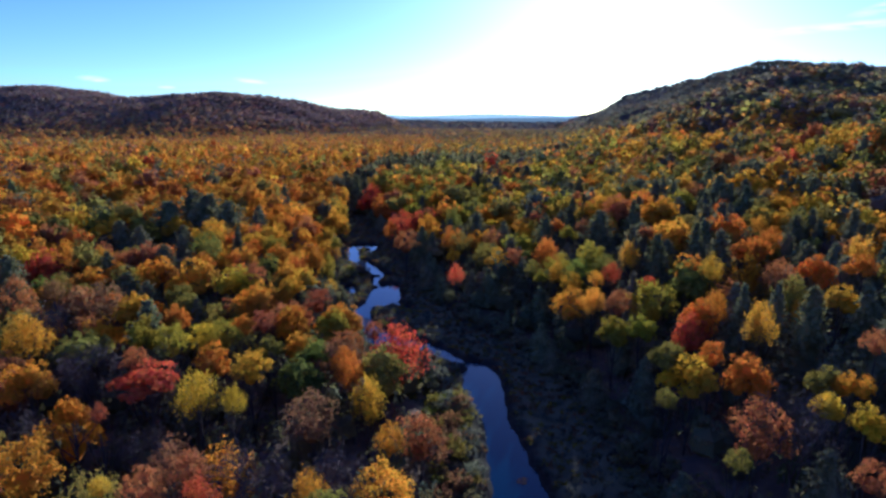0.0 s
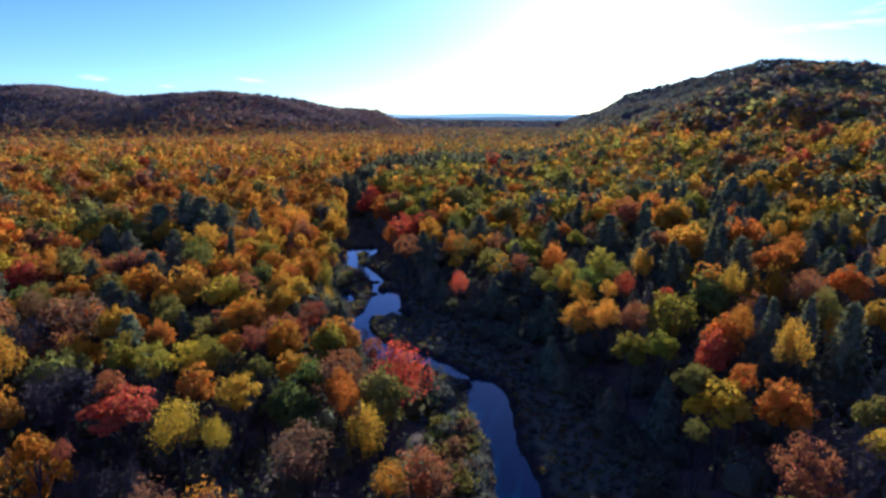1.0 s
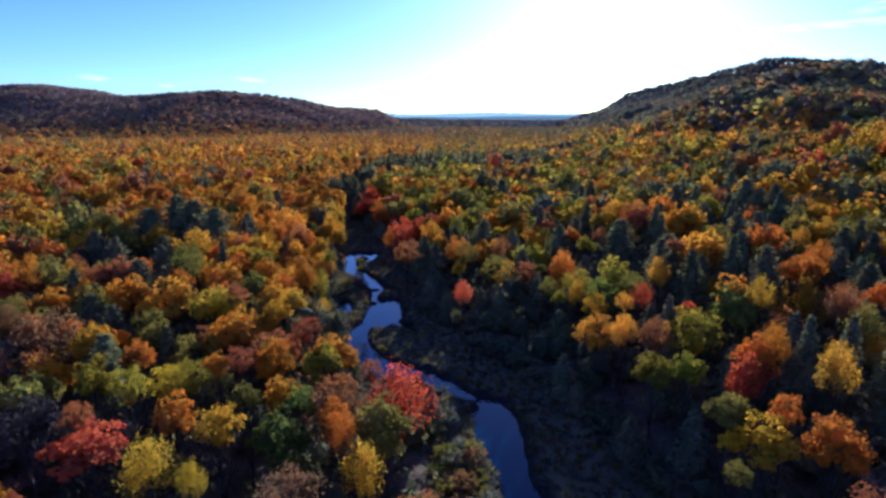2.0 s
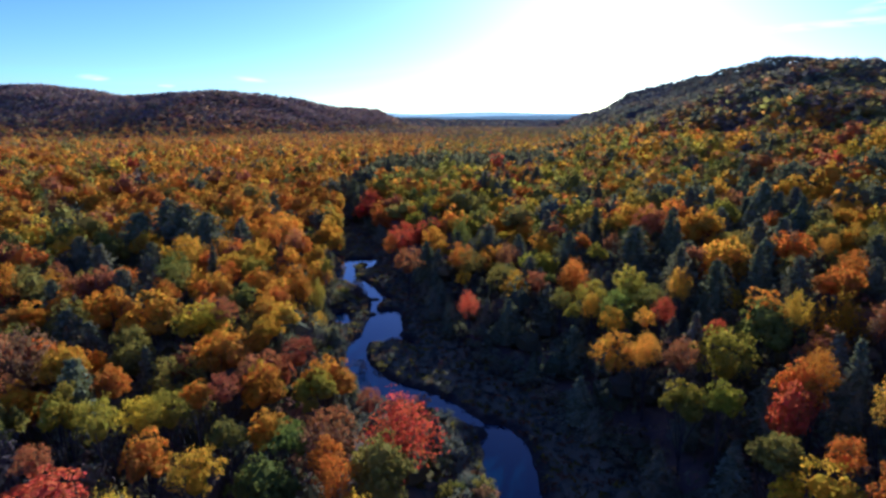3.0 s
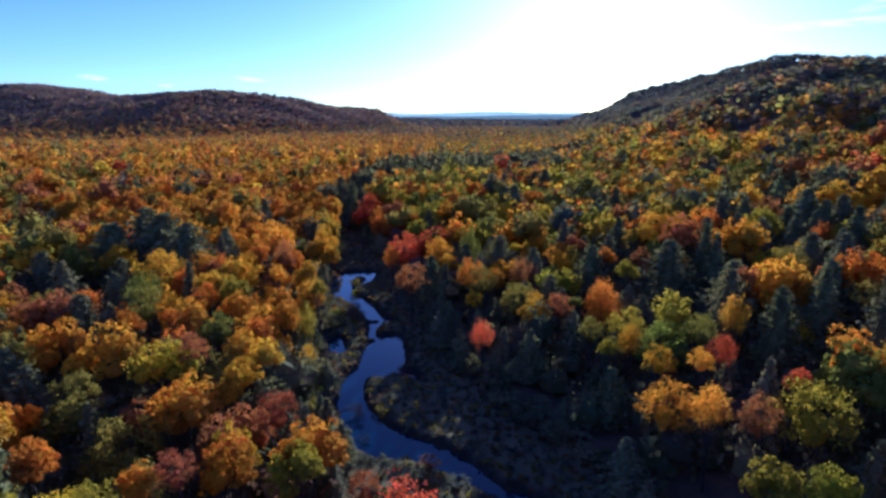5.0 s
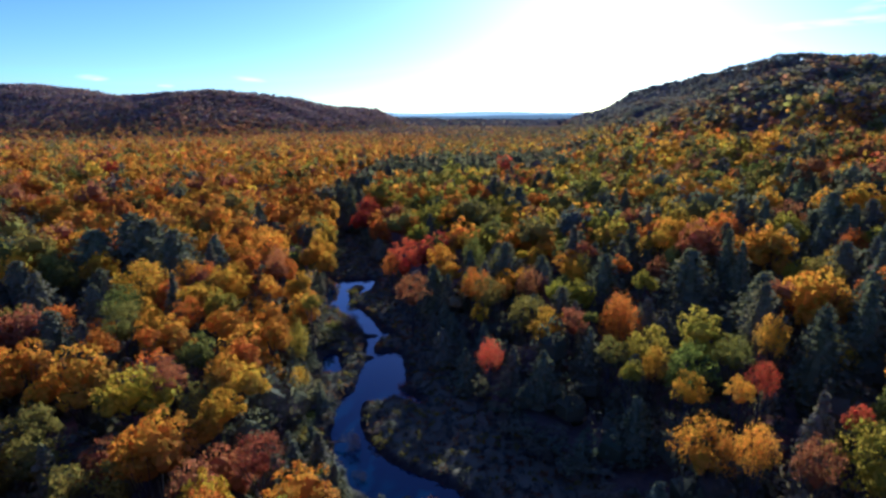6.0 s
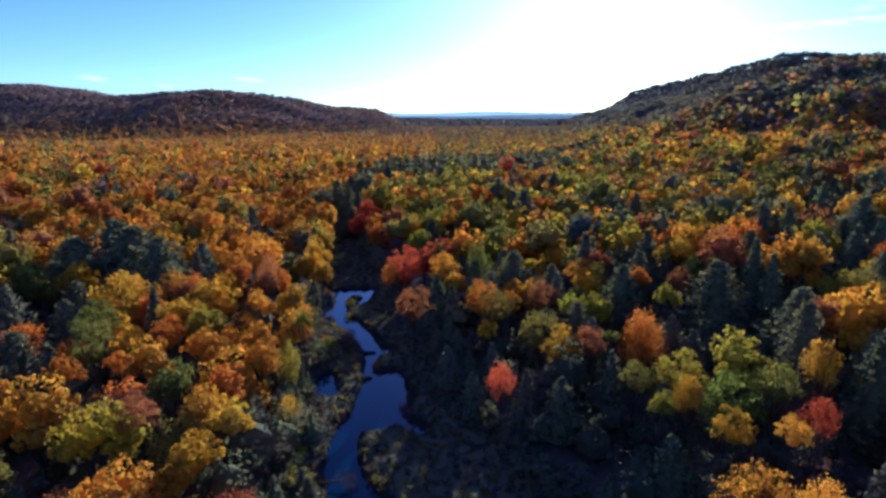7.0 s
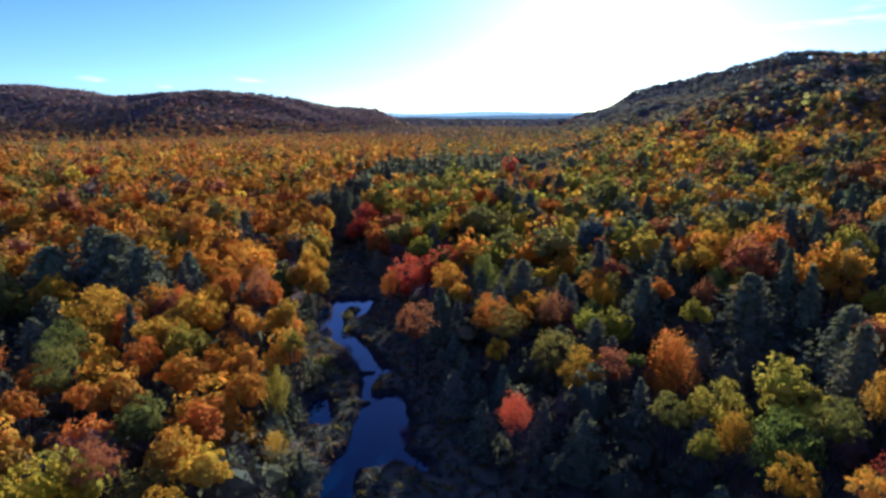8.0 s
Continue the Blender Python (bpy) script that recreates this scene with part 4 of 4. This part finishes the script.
for b in np.arange(151, 200, 2.2):
    a = rs.uniform(-36, -31)
    if dry(a, b, 2.2):
        shrub(a, b, rs.uniform(1.8, 3.4), rs.uniform(1.5, 2.3), (PINE, SPRUCE, GREEN)[rs.randint(3)])
for b in np.arange(58, 97, 1.9):
    bank = 9.2 if b < 80 else 8.2
    for a in (bank - rs.uniform(4.2, 6.0), bank - rs.uniform(6, 9), bank - rs.uniform(9, 11.5)):
        if wet(np.array(a), np.array(b)) < -2.0:
            shrub(a, b + rs.normal(0, 0.6), rs.uniform(1.6, 4.0), rs.uniform(1.2, 1.9), (OLIVE, GREY, BROWN, GREEN, PINE)[rs.randint(5)])
for b in np.arange(60, 330, 3.4):
    right = float(np.interp(b, *RIGHT_EDGE))
    for a in (right - rs.uniform(-2, 1.5), right - rs.uniform(0, 4)):
        if wet(np.array(a), np.array(b)) > -3.0 or a < float(np.interp(b, *LEFT_EDGE)) + 1:
            continue
        if rs.rand() < 0.22:
            conifer(a, b + rs.normal(0, 1), rs.uniform(5, 9), "spruce", SPRUCE, 1.2)
        else:
            shrub(a, b + rs.normal(0, 1), rs.uniform(1.6, 4.5), rs.uniform(1.6, 2.8), (SPRUCE, PINE)[rs.randint(2)])

# ---------------------------------------------------------------- the rest of the forest
def scattered(step, x0, x1, y0, y1, seed, jitter=0.42):
    r = np.random.RandomState(seed)
    x, y = np.meshgrid(np.arange(x0, x1, step), np.arange(y0, y1, step))
    x = x + (np.arange(x.shape[0])[:, None] % 2) * step * 0.5
    return (x + r.uniform(-jitter, jitter, x.shape) * step).ravel(), (y + r.uniform(-jitter, jitter, y.shape) * step).ravel(), r


def edge_wall(x, y):
    """1 in the belt of conifers that closes the far clearing."""
    return (y > np.interp(x, *MEADOW_NEAR) + 22) & (y < np.interp(x, *MEADOW_FAR) + 24) & (x > -52) & (x < 185)


def palette(x, y, r):
    """Which leaf colour grows where: warm gold and orange on the flat, more green and conifers on the slope."""
    n = len(x)
    slope = smooth(5, 60, x - np.interp(y, *RIGHT_EDGE))
    ridge = np.maximum(smooth(1200, 1750, y) * (x < 0), smooth(190, 340, x) * smooth(250, 400, y))
    ridge = np.maximum(ridge, 0.75 * smooth(1000, 2300, y))
    names = [GOLD, AMBER, ORANGE, RUST, RED, YELLOW, LIME, GREEN, OLIVE, TWIG, PINE]
    flat_w = np.array([17, 40, 23, 9, 0.8, 1.2, 2.0, 0.8, 7, 2, 5.0])
    hill_w = np.array([20, 22, 7, 9, 0.6, 3, 7, 5, 14, 4, 19.0])
    far_w = np.array([3, 5, 5, 14, 0.2, 1, 2, 3, 9, 50, 9.0])
    w = flat_w[None] * (1 - slope[:, None]) + hill_w[None] * slope[:, None]
    crag_w = np.array([8, 9, 4, 9, 0, 2, 6, 8, 18, 32, 18.0])
    west = (x < 0)[:, None]
    w = w * (1 - ridge[:, None]) + np.where(west, far_w[None], crag_w[None]) * ridge[:, None]
    # a greener stand along the east bank
    bank = smooth(-6, 6, x - np.interp(y, *RIGHT_EDGE)) * (1 - smooth(45, 85, x - 0.12 * (y - 200))) * smooth(150, 200, y) * (1 - smooth(400, 460, y))
    w = w * (1 - 0.85 * bank[:, None]) + 85 * bank[:, None] * np.array([14, 6, 3, 4, 0.6, 3, 24, 7, 17, 1, 5.0]) / 84.6
    west_side = smooth(0.38, 0.62, -x / np.maximum(y, 60))
    w[:, [3, 7, 8]] *= 1 + 2.2 * west_side[:, None]
    stand = waves(x, y, 45, 77)
    w[:, 10] *= np.exp(1.5 * stand) * (1 + 4.5 * smooth(0, 14, x - np.interp(y, *RIGHT_EDGE)) * (1 - smooth(230, 330, y)) * (x < 130))
    w[:, 1] *= np.exp(-0.6 * stand)
    shade = np.exp(1.1 * waves(x, y, 70, 15))
    w[:, 8] *= 1.3 * shade
    w[:, 3] *= shade
    w[:, 10] *= 1 + 8.0 * (along(CREEK[4:], x, y) > -26)
    cum = np.cumsum(w, 1) / w.sum(1)[:, None]
    pick = (r.rand(n)[:, None] > cum).sum(1).clip(0, 10)
    return names, pick


# single trees near the path
x, y, r = scattered(7.0, -105, 100, 38, 214, 41)
keep = (in_valley(x, y) < 0.05) & (np.abs(x) < 26 + 0.62 * y)
x, y = x[keep], y[keep]
spots = np.array(taken) if taken else np.zeros((0, 3))
free = np.array([len(spots) == 0 or bool(np.all(np.hypot(spots[:, 0] - a, spots[:, 1] - b) > spots[:, 2] * 0.75 + 2.4)) for a, b in zip(x, y)])
x, y = x[free], y[free]
names, pick = palette(x, y, r)
near_limit = 280
order = np.argsort(y + 0.25 * np.abs(x))
single = np.zeros(len(x), bool)
single[order[:near_limit]] = True
for a, b, k in zip(x[single], y[single], pick[single]):
    colour = names[k]
    if b < 72 and a < 0 and r.rand() < 0.5:
        continue
    if b < 85 and a < 0 and colour != PINE:
        colour = (RUST, BROWN, BROWN, OLIVE, AMBER, RUST)[r.randint(6)]
    elif b < 150 and a < 0 and r.rand() < (0.6 if a < -40 else 0.4):
        colour = (PINE, OLIVE, GREEN, BROWN, OLIVE, RUST)[r.randint(6)]
    elif a > 0 and b < 170 and a < 52 and colour != PINE:
        colour = (PINE, PINE, OLIVE, BROWN, PINE, TWIG)[r.randint(6)]
    tall = float(ground_z(a, b)) + r.normal(13.4, 1.3) - (4.0 if 0 < a < 52 and b < 170 else 0)
    if colour == PINE:
        if r.rand() < (0.2 if b < 170 and a < 52 else 0.5) and a > 0:
            conifer(a, b, tall + 1.5, "spruce", SPRUCE)
        else:
            conifer(a, b, tall + 0.5, "pine", PINE, r.uniform(0.7, 0.95))
    elif r.rand() < (0.2 if b < 85 and a < 0 else 0.03):
        bare(a, b, tall - 2)
    else:
        leafy(a, b, tall - 0.6, r.uniform(3.0, 4.3), colour, ("broad", "broad", "loose", "fan")[r.randint(4)], r.uniform(0.85, 1.2))


def forest(name, label, x, y, r, crown_of, pine_of, wide, tall, conifers=False):
    """Many far trees as one mesh: each a crown of leaf sprays, tinted tree by tree."""
    names, pick = palette(x, y, r)
    if conifers:
        pick = np.full(len(x), 10)
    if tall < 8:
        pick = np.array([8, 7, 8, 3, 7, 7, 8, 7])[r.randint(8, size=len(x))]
    # growth under 8 m: leaf tints dimmed, shade put into the colour
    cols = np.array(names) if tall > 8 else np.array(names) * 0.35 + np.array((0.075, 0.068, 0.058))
    base = ground_z(x, y)
    spired = (r.rand(len(x)) < 0.5) & ~((x > 230) & (y > 300)) & (y < 1250)
    parts, tints = [], []
    for s in range(len(crown_of)):
        for is_pine in (False, True):
            sel = np.where((((pick == 10) & spired) == is_pine) & (np.arange(len(x)) % len(crown_of) == s))[0]
            v = (pine_of if is_pine else crown_of)[s]
            a = r.uniform(0, 6.283, len(sel))
            h = r.normal(0, 1.6, len(sel)) * np.interp(y[sel], (200, 330, 800, 1100), (1, 1.5, 1.5, 0.5)) + np.interp(y[sel], (200, 330, 450, 1000), (min(tall, 13.8), tall, tall, 7.0)) + 1.8 * waves(x[sel], y[sel], 42, 9)
            on_hill = np.where(y[sel] > 300, smooth(200, 300, x[sel]), 0.0)
            h = h * (1 - 0.4 * on_hill)
            rad = r.uniform(0.75, 1.3, len(sel)) * wide * (1 + 0.3 * smooth(20, 70, x[sel] - np.interp(y[sel], *RIGHT_EDGE)) * (y[sel] < 900))
            ca, sa = np.cos(a)[:, None], np.sin(a)[:, None]
            if is_pine:
                px, py, pz = (v[None, :, 0] * ca - v[None, :, 1] * sa) * h[:, None], (v[None, :, 0] * sa + v[None, :, 1] * ca) * h[:, None], v[None, :, 2] * h[:, None]
            else:
                px, py = (v[None, :, 0] * ca - v[None, :, 1] * sa) * rad[:, None], (v[None, :, 0] * sa + v[None, :, 1] * ca) * rad[:, None]
                low = rad * np.minimum(np.interp(y[sel], (900, 1500), (1.0, 0.5)), np.where(y[sel] > 300, np.interp(x[sel], (200, 300), (1.0, 0.6)), 1.0))
                pz = (h - low * 0.85)[:, None] + v[None, :, 2] * low[:, None]
            parts.append(np.stack([px + x[sel][:, None], py + y[sel][:, None], pz + base[sel][:, None]], -1).reshape(-1, 3))
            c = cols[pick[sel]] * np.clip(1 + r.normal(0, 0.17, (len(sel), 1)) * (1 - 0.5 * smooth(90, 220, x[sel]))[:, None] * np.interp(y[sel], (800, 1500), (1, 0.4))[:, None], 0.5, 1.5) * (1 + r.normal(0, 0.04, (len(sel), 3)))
            # pale haze painted into far crown tints, bluer on the last plain
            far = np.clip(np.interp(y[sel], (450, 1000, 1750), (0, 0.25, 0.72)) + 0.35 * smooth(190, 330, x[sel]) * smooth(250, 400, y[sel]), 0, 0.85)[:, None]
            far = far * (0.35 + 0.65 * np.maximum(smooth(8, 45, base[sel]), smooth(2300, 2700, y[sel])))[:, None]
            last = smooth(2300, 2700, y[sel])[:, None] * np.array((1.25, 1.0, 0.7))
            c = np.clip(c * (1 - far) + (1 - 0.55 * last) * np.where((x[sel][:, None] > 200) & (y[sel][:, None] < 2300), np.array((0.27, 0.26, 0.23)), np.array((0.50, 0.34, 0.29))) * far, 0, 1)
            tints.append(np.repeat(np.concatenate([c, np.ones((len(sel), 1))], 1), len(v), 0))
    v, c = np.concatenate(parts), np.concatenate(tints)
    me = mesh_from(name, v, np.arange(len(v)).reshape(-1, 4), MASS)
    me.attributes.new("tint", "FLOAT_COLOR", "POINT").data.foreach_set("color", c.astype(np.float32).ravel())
    return tagged(new(name, me), label, "forest", kind="stuff")


def templates(heads, lobes, each, size, layers, branches, sprays, needle, count=6, core=0.72):
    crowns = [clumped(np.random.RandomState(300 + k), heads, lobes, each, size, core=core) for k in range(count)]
    pines = [conifer_crown(np.random.RandomState(330 + k), layers, branches, sprays, needle, 0.46, 0.6, 0.15, 6 if layers > 6 else 4, 4 if layers > 6 else 2)[0] for k in range(count)]
    return crowns, pines


# trees just past the single ones, then in wider and wider bands
mx, my, r2 = scattered(9.0, -330, 330, -60, 470, 43)
k = (in_valley(mx, my) < 0.05) & (np.abs(mx) < 75 + 0.78 * np.maximum(my, 0))
k &= ~((np.abs(mx + 2.5) < 102.5) & (my > 36) & (my < 216) & (np.abs(mx) < 27 + 0.62 * my))
mx, my = np.concatenate([mx[k], x[~single]]), np.concatenate([my[k], y[~single]])
spots = np.array(taken)
k = np.array([bool(np.all(np.hypot(spots[:, 0] - a, spots[:, 1] - b) > spots[:, 2] * 0.75 + 2.6)) for a, b in zip(mx, my)])
mx, my = mx[k], my[k]
close = (my > -40) & (my < 330) & (np.abs(mx) < 40 + 0.7 * my)
crowns, pines = templates(4, 6, 10, 0.085, 10, 8, 3, 0.058)
forest("near_forest", "dense autumn forest in gold, orange and dark green", mx[close], my[close], r2, crowns, pines, 6.0, 15.0)
crowns, pines = templates(3, 5, 8, 0.12, 7, 6, 2, 0.08)
forest("valley_forest", "dense autumn forest on both sides of the valley", mx[~close], my[~close], r2, crowns, pines, 7.0, 15.2)
crowns, pines = templates(2, 4, 3, 0.2, 5, 4, 1, 0.14)
mx, my, r2 = scattered(13.4, -1150, 1150, 470, 1330, 45)
k = (in_valley(mx, my) < 0.05) & ~edge_wall(mx, my) & (np.abs(mx) < 60 + 0.82 * my) & (mx < 560)
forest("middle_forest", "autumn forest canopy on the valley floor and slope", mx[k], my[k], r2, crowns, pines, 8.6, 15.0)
mx, my, r2 = scattered(8.4, -60, 190, 440, 800, 62)
k = edge_wall(mx, my)
forest("conifer_belt", "belt of dark conifers behind the far clearing", mx[k], my[k], r2, crowns, pines, 6.0, 16.0, True)
mx, my, r2 = scattered(9.8, 430, 566, 480, 1340, 58)
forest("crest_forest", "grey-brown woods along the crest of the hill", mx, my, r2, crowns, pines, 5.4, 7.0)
crowns, pines = templates(1, 4, 1, 0.4, 3, 4, 1, 0.3, core=0.85)
mx, my, r2 = scattered(44.0, -1500, 1700, 2650, 4600, 51)
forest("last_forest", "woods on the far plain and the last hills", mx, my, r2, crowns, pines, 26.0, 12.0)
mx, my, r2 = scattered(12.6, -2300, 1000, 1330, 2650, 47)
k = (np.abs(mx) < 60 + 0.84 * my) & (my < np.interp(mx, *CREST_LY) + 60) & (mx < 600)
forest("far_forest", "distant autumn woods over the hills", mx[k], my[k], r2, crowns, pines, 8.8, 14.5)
# bushes and saplings under the trees
crowns, pines = templates(1, 8, 13, 0.10, 8, 6, 3, 0.06)
mx, my, r2 = scattered(6.4, -112, 112, 24, 226, 49)
k = (in_valley(mx, my) < 0.3) & (np.abs(mx) < 50 + 0.6 * np.abs(my))
under = forest("undergrowth", "bushes and saplings in shade-dimmed leaf colours under the forest trees", mx[k], my[k], r2, crowns, pines, 3.8, 6.0)

# low scrub in the far clearing
mx, my, r2 = scattered(6.5, -60, 175, 440, 775, 59)
k = (in_valley(mx, my) > 0.5) & ~edge_wall(mx, my)
forest("meadow_scrub", "low scrub in shade-dimmed leaf colours in a clearing by the creek", mx[k], my[k], r2, crowns, pines, 3.6, 5.0)

# tufts of grass and reed over the marsh
mx, my, r2 = scattered(1.5, -70, 34, -40, 340, 53, 0.6)
k = (in_valley(mx, my) > 0.4) & (wet(mx, my) < -0.45)
mx, my = mx[k], my[k]
count = len(mx)
blades = 9
px = np.repeat(mx, blades) + r2.normal(0, 0.4, count * blades)
py = np.repeat(my, blades) + r2.normal(0, 0.4, count * blades)
tall = np.repeat(r2.uniform(0.4, 1.1, count), blades)
p = np.stack([px, py, ground_z(px, py) + tall * 0.35], -1)
v, f = leaves(r2, p, r2.normal(0, 0.6, p.shape) + np.array((0, 0, 0.2)), 0.45, 0.7, 0.3)
reed_mesh = mesh_from("marsh_grass", v, f, MASS)
c = np.array((BROWN, GREY, OLIVE, GREY))[r2.randint(4, size=count)] * r2.uniform(0.55, 0.72, (count, 1))
c = np.repeat(np.concatenate([c, np.ones((count, 1))], 1), blades * 4, 0)
reed_mesh.attributes.new("tint", "FLOAT_COLOR", "POINT").data.foreach_set("color", c.astype(np.float32).ravel())
tagged(new("marsh_grass", reed_mesh), "dull olive and brown marsh grass along the river", "grass", kind="stuff")
